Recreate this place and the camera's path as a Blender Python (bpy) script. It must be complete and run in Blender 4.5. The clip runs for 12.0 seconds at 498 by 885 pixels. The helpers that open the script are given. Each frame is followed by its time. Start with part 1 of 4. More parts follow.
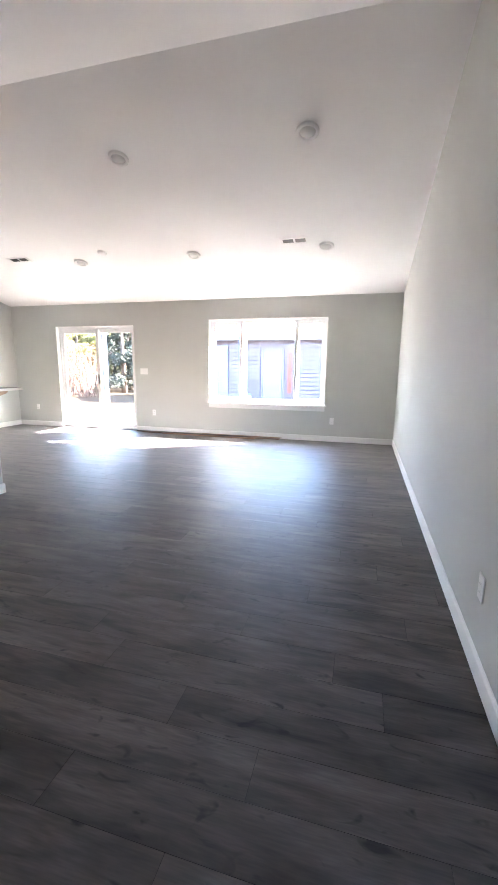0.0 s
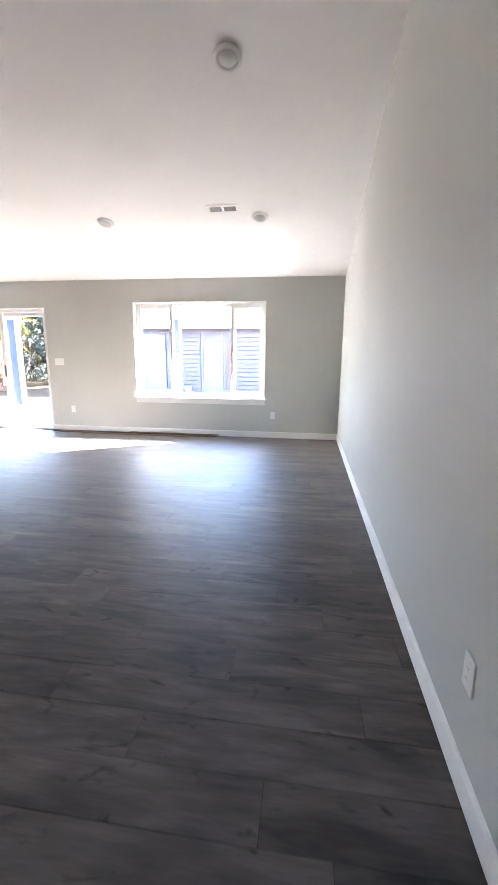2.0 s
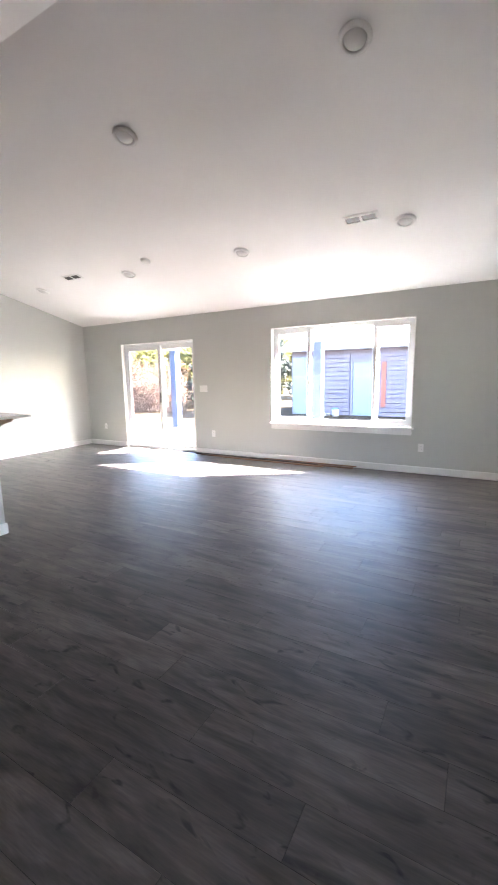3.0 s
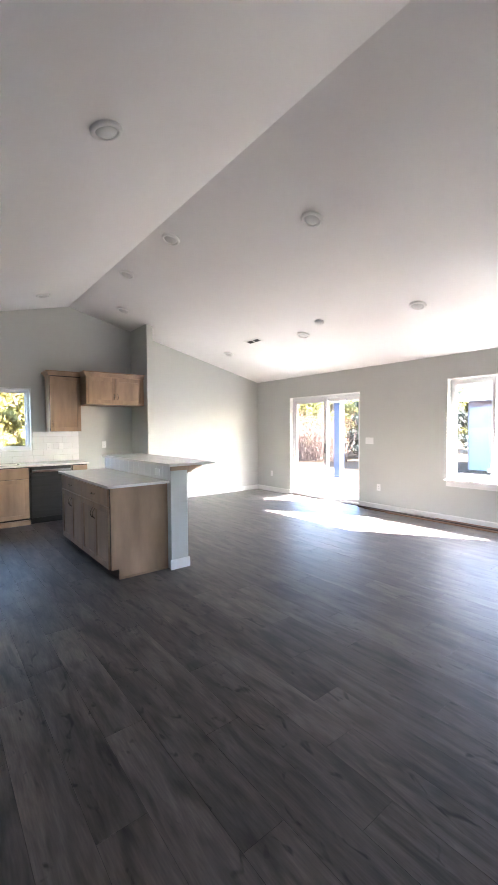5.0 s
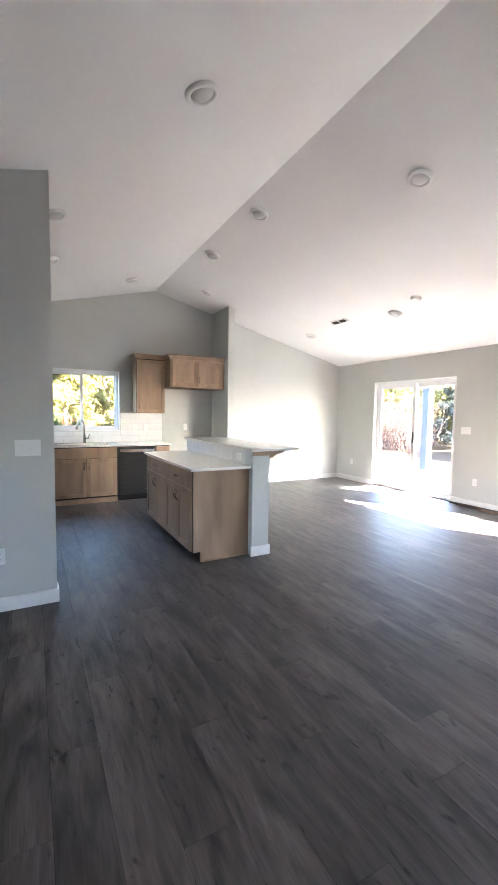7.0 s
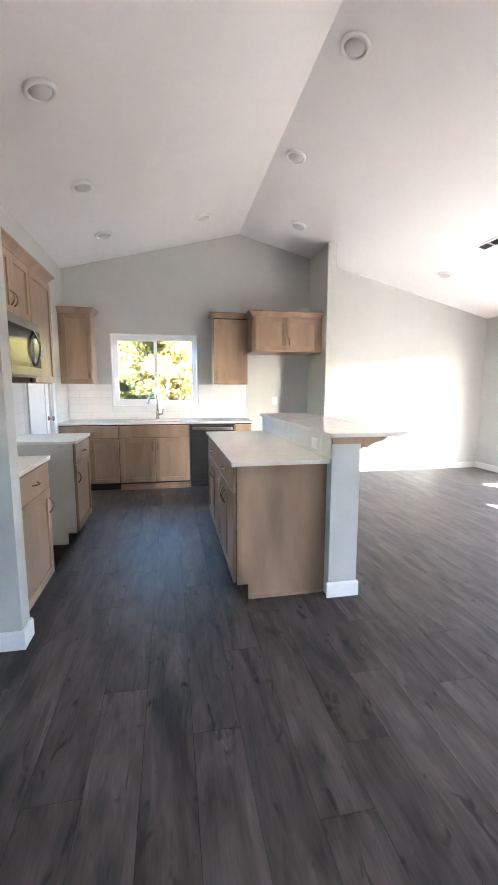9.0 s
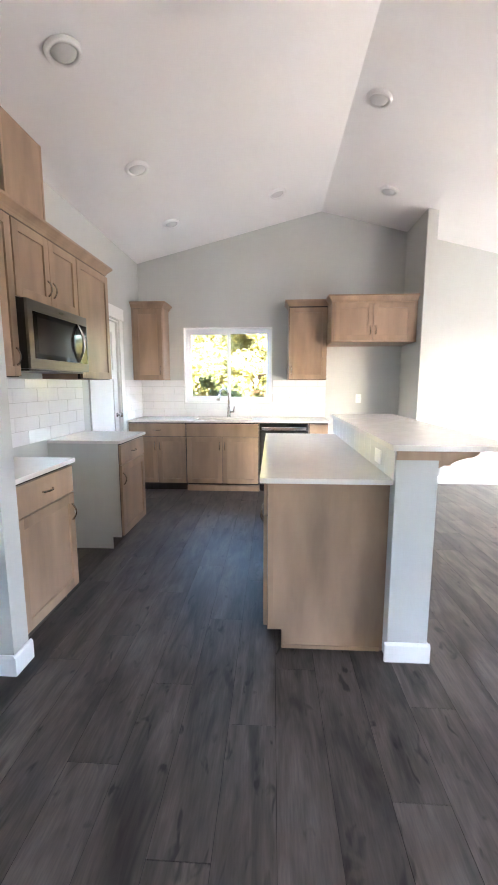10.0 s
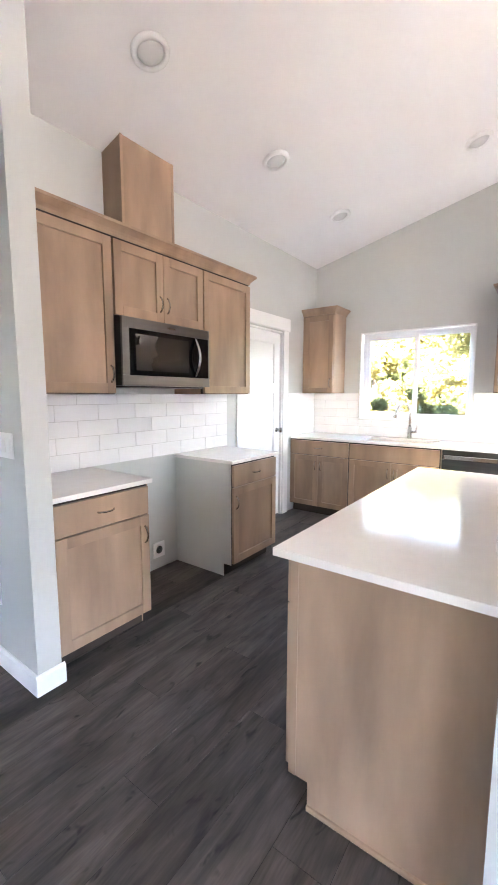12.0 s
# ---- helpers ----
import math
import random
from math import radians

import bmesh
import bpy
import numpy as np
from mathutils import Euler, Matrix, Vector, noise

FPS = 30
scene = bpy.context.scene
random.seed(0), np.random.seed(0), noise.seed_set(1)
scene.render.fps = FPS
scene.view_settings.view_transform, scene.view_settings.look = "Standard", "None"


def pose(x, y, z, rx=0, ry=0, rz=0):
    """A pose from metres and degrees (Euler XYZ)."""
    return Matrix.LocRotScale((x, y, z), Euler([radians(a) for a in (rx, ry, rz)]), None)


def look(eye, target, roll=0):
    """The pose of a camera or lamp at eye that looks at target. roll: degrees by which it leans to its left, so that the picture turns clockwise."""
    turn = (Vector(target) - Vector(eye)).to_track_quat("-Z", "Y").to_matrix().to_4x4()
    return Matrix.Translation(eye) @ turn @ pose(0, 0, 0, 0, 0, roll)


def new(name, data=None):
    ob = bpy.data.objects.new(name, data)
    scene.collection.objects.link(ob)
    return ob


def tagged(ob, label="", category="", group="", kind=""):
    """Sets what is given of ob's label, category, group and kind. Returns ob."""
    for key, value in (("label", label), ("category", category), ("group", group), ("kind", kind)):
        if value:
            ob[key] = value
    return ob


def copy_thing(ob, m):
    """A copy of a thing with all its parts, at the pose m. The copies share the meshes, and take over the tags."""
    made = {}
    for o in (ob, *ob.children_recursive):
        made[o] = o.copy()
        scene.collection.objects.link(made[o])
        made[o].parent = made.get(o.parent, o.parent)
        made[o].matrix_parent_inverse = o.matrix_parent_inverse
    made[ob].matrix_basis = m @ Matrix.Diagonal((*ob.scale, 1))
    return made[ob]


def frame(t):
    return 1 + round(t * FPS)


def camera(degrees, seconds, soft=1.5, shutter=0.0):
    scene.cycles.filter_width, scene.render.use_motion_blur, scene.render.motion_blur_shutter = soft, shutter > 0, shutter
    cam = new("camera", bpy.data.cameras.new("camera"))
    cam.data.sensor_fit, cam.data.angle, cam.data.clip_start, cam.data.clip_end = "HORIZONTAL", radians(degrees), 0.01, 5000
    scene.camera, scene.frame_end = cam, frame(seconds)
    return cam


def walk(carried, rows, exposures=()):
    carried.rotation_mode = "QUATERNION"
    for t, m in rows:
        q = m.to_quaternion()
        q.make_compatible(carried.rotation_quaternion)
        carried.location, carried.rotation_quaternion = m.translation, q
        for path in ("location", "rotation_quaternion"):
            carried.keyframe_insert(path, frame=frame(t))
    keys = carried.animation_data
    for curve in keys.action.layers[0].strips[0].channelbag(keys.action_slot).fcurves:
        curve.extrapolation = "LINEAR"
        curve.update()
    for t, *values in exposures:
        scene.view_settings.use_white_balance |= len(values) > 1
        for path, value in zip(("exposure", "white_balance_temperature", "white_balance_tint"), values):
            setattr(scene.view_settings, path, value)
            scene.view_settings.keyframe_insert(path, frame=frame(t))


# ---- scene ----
cam = camera(63.2, 12.0, soft=1.2, shutter=0.25)
PATH = [
    (0, (-0.328, 1.096, 1.348), (-0.853, 2.988, 0.972), 0.5),
    (0.5, (-0.313, 1.107, 1.351), (-0.731, 3.027, 0.978), 0.3),
    (1, (-0.282, 1.17, 1.357), (-0.607, 3.11, 0.997), -0.0),
    (1.5, (-0.29, 1.427, 1.314), (-0.542, 3.372, 0.925), -0.0),
    (2, (-0.293, 1.81, 1.327), (-0.564, 3.747, 0.91), 0.5),
    (2.5, (-0.225, 2.16, 1.37), (-0.87, 4.02, 1.012), -0.4),
    (3, (-0.149, 2.357, 1.398), (-1.128, 4.072, 1.079), -1.1),
    (3.5, (-0.149, 2.325, 1.408), (-1.372, 3.89, 1.177), -1.1),
    (5.5, (-0.231, 2.225, 1.448), (-1.863, 3.379, 1.393), -0.1),
    (6, (-0.257, 2.195, 1.453), (-1.952, 3.253, 1.378), 0.2),
    (6.5, (-0.284, 2.18, 1.445), (-2.016, 3.175, 1.34), 0.5),
    (8.5, (-1.259, 2.947, 1.386), (-3.152, 3.541, 1.132), 0.4),
    (9, (-1.551, 3.175, 1.362), (-3.498, 3.552, 1.097), 0.1),
    (9.5, (-1.782, 3.399, 1.375), (-3.756, 3.554, 1.093), 0.2),
    (10, (-2.038, 3.589, 1.362), (-4.014, 3.475, 1.078), 0.0),
    (10.5, (-2.26, 3.78, 1.363), (-4.2, 3.391, 1.071), 0.0),
    (11, (-2.434, 3.998, 1.38), (-4.307, 3.354, 1.101), 0.1),
    (11.5, (-2.654, 4.117, 1.371), (-4.416, 3.207, 1.113), 0.1),
    (12, (-2.888, 4.208, 1.403), (-4.49, 3.034, 1.167), 0.1),
]
walk(cam, [(t, look(eye, target, roll)) for t, eye, target, roll in PATH],
     [(0, 7.08, 6120, 20), (0.7, 7.22, 6120, 20), (1.4, 7.22, 6120, 20), (2.5, 6.9, 6120, 20), (3.5, 6.72, 6100, 20), (6.5, 7.12, 6050, 19), (9.5, 7.5, 6080, 20), (12, 8.0, 6200, 23)])
# ---- light and sky ----
# light travels (-1.5, -0.95, -1): it comes from the far right of the garden, 29 degrees high
SUN = Vector((1.5, 0.95, 1.0)).normalized()
world = bpy.data.worlds.new("world")
scene.world = world
world.use_nodes = True
wn = world.node_tree.nodes
sky = wn.new("ShaderNodeTexSky")
sky.sky_type = "NISHITA"
sky.sun_disc = False
sky.sun_elevation = math.asin(SUN.z)
sky.sun_rotation = math.atan2(SUN.x, SUN.y)
wn["Background"].inputs["Strength"].default_value = 0.078
world.node_tree.links.new(sky.outputs[0], wn["Background"].inputs["Color"])
sun = new("sun", bpy.data.lights.new("sun", "SUN"))
sun.data.energy, sun.data.angle, sun.data.color = 4.2, radians(0.5), (1.0, 0.95, 0.87)
sun.matrix_world = look(SUN * 30, (0, 0, 0))

# ---- measures of the house ----
WX, EX, NY, KY = -7.675, 0.232, 8.423, 1.755      # inner faces: west, east, north, kitchen south
RY, RZ, SL = 4.20, 3.572, 0.2475                    # ridge line and slope of the ceiling
HX, FX, SY = 2.0, 2.26, -0.7                      # entry: far wall x, corner y, south wall
TH = 0.17


def ceil_z(y):
    return RZ - SL * abs(y - RY)


# ---- materials ----
def mat(name, color, rough=0.5, metal=0.0, var=0.0, scale=6.0, bump=0.0, bscale=60.0, stretch=(1, 1, 1), spread=0.0, coat=0.0, rvar=0.0, spec=0.5):
    """Principled paint, wood or metal with soft mottling, fine relief and a tint that differs from thing to thing."""
    m = bpy.data.materials.new(name)
    m.use_nodes = True
    n, l = m.node_tree.nodes, m.node_tree.links
    b = n["Principled BSDF"]
    b.inputs["Base Color"].default_value = (*color, 1)
    b.inputs["Roughness"].default_value = rough
    b.inputs["Metallic"].default_value = metal
    b.inputs["Specular IOR Level"].default_value = spec
    b.inputs["Coat Weight"].default_value = coat
    tc = n.new("ShaderNodeTexCoord")
    mp = n.new("ShaderNodeMapping")
    mp.inputs["Scale"].default_value = stretch
    l.new(tc.outputs["Object"], mp.inputs["Vector"])
    if var or spread or rvar:
        oi = n.new("ShaderNodeObjectInfo")
        add = n.new("ShaderNodeVectorMath")
        add.operation = "ADD"
        sc = n.new("ShaderNodeVectorMath")
        sc.operation = "SCALE"
        comb = n.new("ShaderNodeCombineXYZ")
        for k in range(3):
            l.new(oi.outputs["Random"], comb.inputs[k])
        l.new(comb.outputs[0], sc.inputs[0])
        sc.inputs["Scale"].default_value = 37.0
        l.new(mp.outputs[0], add.inputs[0])
        l.new(sc.outputs[0], add.inputs[1])
        t = n.new("ShaderNodeTexNoise")
        t.inputs["Scale"].default_value = scale
        t.inputs["Detail"].default_value = 6
        l.new(add.outputs[0], t.inputs["Vector"])
        mul = n.new("ShaderNodeMapRange")
        mul.inputs["From Min"].default_value, mul.inputs["From Max"].default_value = 0.3, 0.7
        mul.inputs["To Min"].default_value, mul.inputs["To Max"].default_value = 1 - var, 1 + var
        l.new(t.outputs["Fac"], mul.inputs["Value"])
        mr = n.new("ShaderNodeMapRange")
        mr.inputs["To Min"].default_value, mr.inputs["To Max"].default_value = 1 - spread, 1 + spread
        l.new(oi.outputs["Random"], mr.inputs["Value"])
        mm = n.new("ShaderNodeMath")
        mm.operation = "MULTIPLY"
        l.new(mul.outputs[0], mm.inputs[0])
        l.new(mr.outputs[0], mm.inputs[1])
        vm = n.new("ShaderNodeVectorMath")
        vm.operation = "SCALE"
        vm.inputs[0].default_value = color
        l.new(mm.outputs[0], vm.inputs["Scale"])
        l.new(vm.outputs[0], b.inputs["Base Color"])
        if rvar:
            rr = n.new("ShaderNodeMapRange")
            rr.inputs["From Min"].default_value, rr.inputs["From Max"].default_value = 0.3, 0.7
            rr.inputs["To Min"].default_value, rr.inputs["To Max"].default_value = rough - rvar, rough + rvar
            l.new(t.outputs["Fac"], rr.inputs["Value"])
            l.new(rr.outputs[0], b.inputs["Roughness"])
    if bump:
        t2 = n.new("ShaderNodeTexNoise")
        t2.inputs["Scale"].default_value = bscale
        t2.inputs["Detail"].default_value = 3
        l.new(mp.outputs[0], t2.inputs["Vector"])
        bp = n.new("ShaderNodeBump")
        bp.inputs["Strength"].default_value = bump
        bp.inputs["Distance"].default_value = 0.003
        l.new(t2.outputs["Fac"], bp.inputs["Height"])
        l.new(bp.outputs[0], b.inputs["Normal"])
    return m


def plank_mat(name, dark, light, rough):
    """Grey-brown vinyl oak: long grain along x, knots, each plank its own tone."""
    m = bpy.data.materials.new(name)
    m.use_nodes = True
    n, l = m.node_tree.nodes, m.node_tree.links
    b = n["Principled BSDF"]
    b.inputs["Specular IOR Level"].default_value = 0.0
    tc, oi = n.new("ShaderNodeTexCoord"), n.new("ShaderNodeObjectInfo")
    comb, sc, add = n.new("ShaderNodeCombineXYZ"), n.new("ShaderNodeVectorMath"), n.new("ShaderNodeVectorMath")
    for k in range(3):
        l.new(oi.outputs["Random"], comb.inputs[k])
    sc.operation, add.operation = "SCALE", "ADD"
    sc.inputs["Scale"].default_value = 91.0
    l.new(comb.outputs[0], sc.inputs[0])
    l.new(tc.outputs["Object"], add.inputs[0])
    l.new(sc.outputs[0], add.inputs[1])

    def noise_at(scale, stretch, detail=5.0, dist=0.0):
        mp = n.new("ShaderNodeMapping")
        mp.inputs["Scale"].default_value = stretch
        l.new(add.outputs[0], mp.inputs["Vector"])
        t = n.new("ShaderNodeTexNoise")
        t.inputs["Scale"].default_value, t.inputs["Detail"].default_value, t.inputs["Distortion"].default_value = scale, detail, dist
        l.new(mp.outputs[0], t.inputs["Vector"])
        return t.outputs["Fac"]

    def rng(v, a, c, lo, hi):
        r = n.new("ShaderNodeMapRange")
        for key, val in (("From Min", a), ("From Max", c), ("To Min", lo), ("To Max", hi)):
            r.inputs[key].default_value = val
        l.new(v, r.inputs["Value"])
        return r.outputs[0]

    def mul(a, c, op="MULTIPLY"):
        x = n.new("ShaderNodeMath")
        x.operation = op
        l.new(a, x.inputs[0])
        l.new(c, x.inputs[1])
        return x.outputs[0]

    grain = noise_at(1.0, (2.2, 13.0, 13.0), 5.0, 1.4)
    fine = noise_at(1.0, (14.0, 150.0, 150.0), 2.0)
    broad = noise_at(1.0, (1.3, 5.5, 5.5), 3.0, 1.2)
    knots = noise_at(1.0, (7.5, 17.0, 17.0), 2.5, 0.9)
    f = mul(rng(grain, 0.33, 0.68, 0.0, 0.5), rng(broad, 0.36, 0.64, 0.0, 0.5), "ADD")
    mix = n.new("ShaderNodeMix")
    mix.data_type = "RGBA"
    mix.inputs["A"].default_value = (*dark, 1)
    mix.inputs["B"].default_value = (*light, 1)
    l.new(f, mix.inputs["Factor"])
    k = mul(rng(knots, 0.63, 0.73, 1.0, 0.3), rng(oi.outputs["Random"], 0.0, 1.0, 0.8, 1.2))
    k = mul(k, rng(fine, 0.3, 0.7, 0.84, 1.14))
    out = n.new("ShaderNodeVectorMath")
    out.operation = "SCALE"
    l.new(mix.outputs["Result"], out.inputs[0])
    l.new(k, out.inputs["Scale"])
    l.new(out.outputs[0], b.inputs["Base Color"])
    b.inputs["Roughness"].default_value = 0.8
    gloss, lw, pw, am, mx = n.new("ShaderNodeBsdfGlossy"), n.new("ShaderNodeLayerWeight"), n.new("ShaderNodeMath"), n.new("ShaderNodeMath"), n.new("ShaderNodeMixShader")
    lw.inputs["Blend"].default_value = 0.5
    pw.operation, am.operation = "POWER", "MULTIPLY_ADD"
    pw.inputs[1].default_value = 5.0
    am.inputs[1].default_value, am.inputs[2].default_value = 0.78, 0.033
    l.new(lw.outputs["Facing"], pw.inputs[0])
    l.new(pw.outputs[0], am.inputs[0])
    l.new(am.outputs[0], mx.inputs[0])
    l.new(b.outputs[0], mx.inputs[1])
    l.new(gloss.outputs[0], mx.inputs[2])
    l.new(mx.outputs[0], n["Material Output"].inputs["Surface"])
    l.new(rng(grain, 0.3, 0.7, rough - 0.05, rough + 0.07), gloss.inputs["Roughness"])
    bp = n.new("ShaderNodeBump")
    bp.inputs["Strength"].default_value, bp.inputs["Distance"].default_value = 0.16, 0.001
    l.new(mul(grain, fine, "ADD"), bp.inputs["Height"])
    l.new(bp.outputs[0], b.inputs["Normal"])
    l.new(bp.outputs[0], gloss.inputs["Normal"])
    return m


def glass_mat(name, tint):
    """Clear flat window glass: tinted see-through with a mirror gloss that grows towards grazing angles."""
    m = bpy.data.materials.new(name)
    m.use_nodes = True
    n, l = m.node_tree.nodes, m.node_tree.links
    n.remove(n["Principled BSDF"])
    clear, gloss, mix, fr = n.new("ShaderNodeBsdfTransparent"), n.new("ShaderNodeBsdfGlossy"), n.new("ShaderNodeMixShader"), n.new("ShaderNodeLayerWeight")
    clear.inputs["Color"].default_value = (*tint, 1)
    gloss.inputs["Roughness"].default_value = 0.0
    fr.inputs["Blend"].default_value = 0.5
    pw, sc = n.new("ShaderNodeMath"), n.new("ShaderNodeMath")
    pw.operation, sc.operation = "POWER", "MULTIPLY_ADD"
    pw.inputs[1].default_value = 5.0
    sc.inputs[1].default_value, sc.inputs[2].default_value = 0.9, 0.04
    l.new(fr.outputs["Facing"], pw.inputs[0])
    l.new(pw.outputs[0], sc.inputs[0])
    l.new(sc.outputs[0], mix.inputs[0])
    l.new(clear.outputs[0], mix.inputs[1])
    l.new(gloss.outputs[0], mix.inputs[2])
    l.new(mix.outputs[0], n["Material Output"].inputs["Surface"])
    return m


def leaf_mat(name, color, var=0.35, scale=1.3):
    """Thin leaves: matt paint on both faces and light that shines through."""
    m = mat(name, color, 0.6, var=var, scale=scale, spec=0.2)
    n, l = m.node_tree.nodes, m.node_tree.links
    b, tr, mx = n["Principled BSDF"], n.new("ShaderNodeBsdfTranslucent"), n.new("ShaderNodeMixShader")
    l.new(b.inputs["Base Color"].links[0].from_socket, tr.inputs["Color"])
    mx.inputs[0].default_value = 0.6
    l.new(b.outputs[0], mx.inputs[1])
    l.new(tr.outputs[0], mx.inputs[2])
    l.new(mx.outputs[0], n["Material Output"].inputs["Surface"])
    return m


M_WALL = mat("wall_paint", (0.54, 0.552, 0.52), 0.62, var=0.02, scale=1.5, bump=0.12, bscale=140)
M_CEIL = mat("ceiling_paint", (0.82, 0.81, 0.8), 0.85, var=0.015, scale=1.2, bump=0.2, bscale=90)
M_TRIM = mat("white_trim_paint", (0.8, 0.8, 0.78), 0.5, spec=0.35, var=0.015, scale=4, bump=0.04, bscale=90)
M_VINYL = mat("white_vinyl", (0.8, 0.81, 0.81), 0.6, var=0.01, scale=5, spec=0.25)
M_DOOR = mat("white_door_paint", (0.82, 0.82, 0.81), 0.35, var=0.015, scale=3, bump=0.05, bscale=120)
M_FLOOR = plank_mat("dark_vinyl_plank", (0.026, 0.0215, 0.018), (0.134, 0.11, 0.091), 0.47)
M_SUB = mat("dark_joint", (0.01, 0.009, 0.009), 0.9, var=0.1, spec=0.1)
M_WOOD = mat("stained_maple", (0.35, 0.236, 0.154), 0.4, var=0.26, scale=1.6, bump=0.05, bscale=30, stretch=(3.5, 3.5, 0.8), spread=0.05, rvar=0.05)
# near-black wood colour that stands for shade in door gaps and toe recesses
M_WOODSHADE = mat("painted_cabinet_shade", (0.035, 0.022, 0.015), 0.7, var=0.1)
M_SIDE = mat("painted_cabinet_side", (0.62, 0.63, 0.58), 0.5, var=0.02, scale=3)
M_QUARTZ = mat("white_quartz", (0.82, 0.79, 0.75), 0.12, var=0.02, scale=14, spec=0.15, rvar=0.02)
M_TILE = mat("glazed_white_tile", (0.82, 0.82, 0.81), 0.1, var=0.02, scale=5, bump=0.12, bscale=9, spread=0.02)
M_GROUT = mat("grout", (0.58, 0.57, 0.55), 0.9, var=0.08, scale=40)
M_NICKEL = mat("brushed_nickel", (0.42, 0.385, 0.34), 0.26, metal=1.0, var=0.05, scale=30)
M_CHROME = mat("steel_faucet", (0.5, 0.5, 0.49), 0.2, metal=1.0, var=0.04, scale=20)
M_SINK = mat("sink_steel", (0.3, 0.3, 0.3), 0.3, metal=1.0, var=0.05, scale=30)
M_STEEL = mat("dark_stainless", (0.2, 0.19, 0.18), 0.3, metal=1.0, var=0.06, scale=12, stretch=(0.3, 0.3, 6))
M_STEELHI = mat("bright_stainless", (0.62, 0.61, 0.6), 0.16, metal=1.0, var=0.04, scale=12)
M_BLACK = mat("black_plastic", (0.012, 0.012, 0.013), 0.3, var=0.1)
# louvre shade put into the colour of the register slats
M_VENT = mat("shade_coloured_louvre", (0.06, 0.058, 0.055), 0.6, var=0.05)
M_BLKGLASS = mat("black_glass", (0.006, 0.006, 0.007), 0.05, var=0.05, spec=0.3)
M_DWFRONT = mat("black_stainless", (0.075, 0.073, 0.072), 0.32, metal=0.8, var=0.08, scale=8, stretch=(0.3, 0.3, 5))
M_PLATE = mat("plate_plastic", (0.82, 0.82, 0.8), 0.3, var=0.01)
M_LENS = mat("recessed_lens", (0.6, 0.6, 0.585), 0.4, var=0.02)
M_GLASS = glass_mat("window_glass", (0.78, 0.8, 0.79))
M_GLASSK = glass_mat("tinted_window_glass", (0.56, 0.57, 0.53))
M_STICK = mat("trim_offcut_wood", (0.24, 0.13, 0.075), 0.5, var=0.2, scale=5, stretch=(0.6, 6, 6), spread=0.2)
M_STICKD = mat("dark_transition_strip", (0.06, 0.04, 0.032), 0.45, var=0.2, scale=6, stretch=(0.6, 6, 6), spread=0.2)
M_CONC = mat("concrete", (0.2, 0.19, 0.175), 0.95, spec=0.1, var=0.08, scale=3, bump=0.3, bscale=40)
M_GRASS = mat("dry_yard", (0.045, 0.03, 0.017), 0.95, spec=0.1, var=0.35, scale=2.5, bump=0.6, bscale=20)
M_SIDING = mat("lavender_siding", (0.125, 0.108, 0.135), 0.7, var=0.08, scale=2, bump=0.1, bscale=30)
M_SIDINGB = mat("pale_blue_door", (0.14, 0.165, 0.195), 0.5, var=0.05, scale=2)
M_ROOF = mat("roofing", (0.2, 0.19, 0.2), 0.9, var=0.2, scale=12, bump=0.4, bscale=30)
M_OUTW = mat("exterior_white_paint", (0.42, 0.42, 0.42), 0.6, var=0.03, scale=2)
M_POST = mat("blue_gray_post_paint", (0.035, 0.052, 0.11), 0.6, var=0.05, scale=2)
M_REDB = mat("rust_red_board", (0.25, 0.07, 0.04), 0.7, var=0.15, scale=5)
M_BUCKET = mat("blue_plastic", (0.08, 0.14, 0.5), 0.4, var=0.05)
M_BARK = mat("bark", (0.1, 0.07, 0.05), 0.9, var=0.25, scale=9, bump=0.6, bscale=30, stretch=(2, 2, 0.5))
M_TWIG = mat("dry_twig", (0.07, 0.04, 0.03), 0.9, var=0.3, scale=4)
M_LEAFY = leaf_mat("yellow_green_leaf", (0.17, 0.155, 0.055))
M_LEAFN = leaf_mat("pale_spring_leaf", (0.3, 0.27, 0.11))
M_LEAFG = leaf_mat("green_leaf", (0.07, 0.08, 0.03))
M_LEAFD = mat("conifer_green", (0.022, 0.028, 0.017), 0.7, var=0.35, scale=2)
M_LEAFO = leaf_mat("rust_leaf", (0.14, 0.06, 0.035), 0.3, 2)
M_FENCE = mat("weathered_fence", (0.3, 0.24, 0.19), 0.9, var=0.2, scale=3, stretch=(4, 4, 0.6), spread=0.15)


# ---- mesh helpers ----
def bx(bm, x0, x1, y0, y1, z0, z1, bevel=0.0):
    """A box between two corners, with small chamfers along its edges if asked."""
    x0, x1, y0, y1, z0, z1 = min(x0, x1), max(x0, x1), min(y0, y1), max(y0, y1), min(z0, z1), max(z0, z1)
    v = [bm.verts.new((x, y, z)) for x in (x0, x1) for y in (y0, y1) for z in (z0, z1)]
    fs = [bm.faces.new([v[i] for i in q]) for q in ((0, 1, 3, 2), (4, 6, 7, 5), (0, 4, 5, 1), (2, 3, 7, 6), (0, 2, 6, 4), (1, 5, 7, 3))]
    if bevel:
        es = list({e for f in fs for e in f.edges})
        bmesh.ops.bevel(bm, geom=es, offset=bevel, segments=2, profile=0.6, affect="EDGES")
    return bm


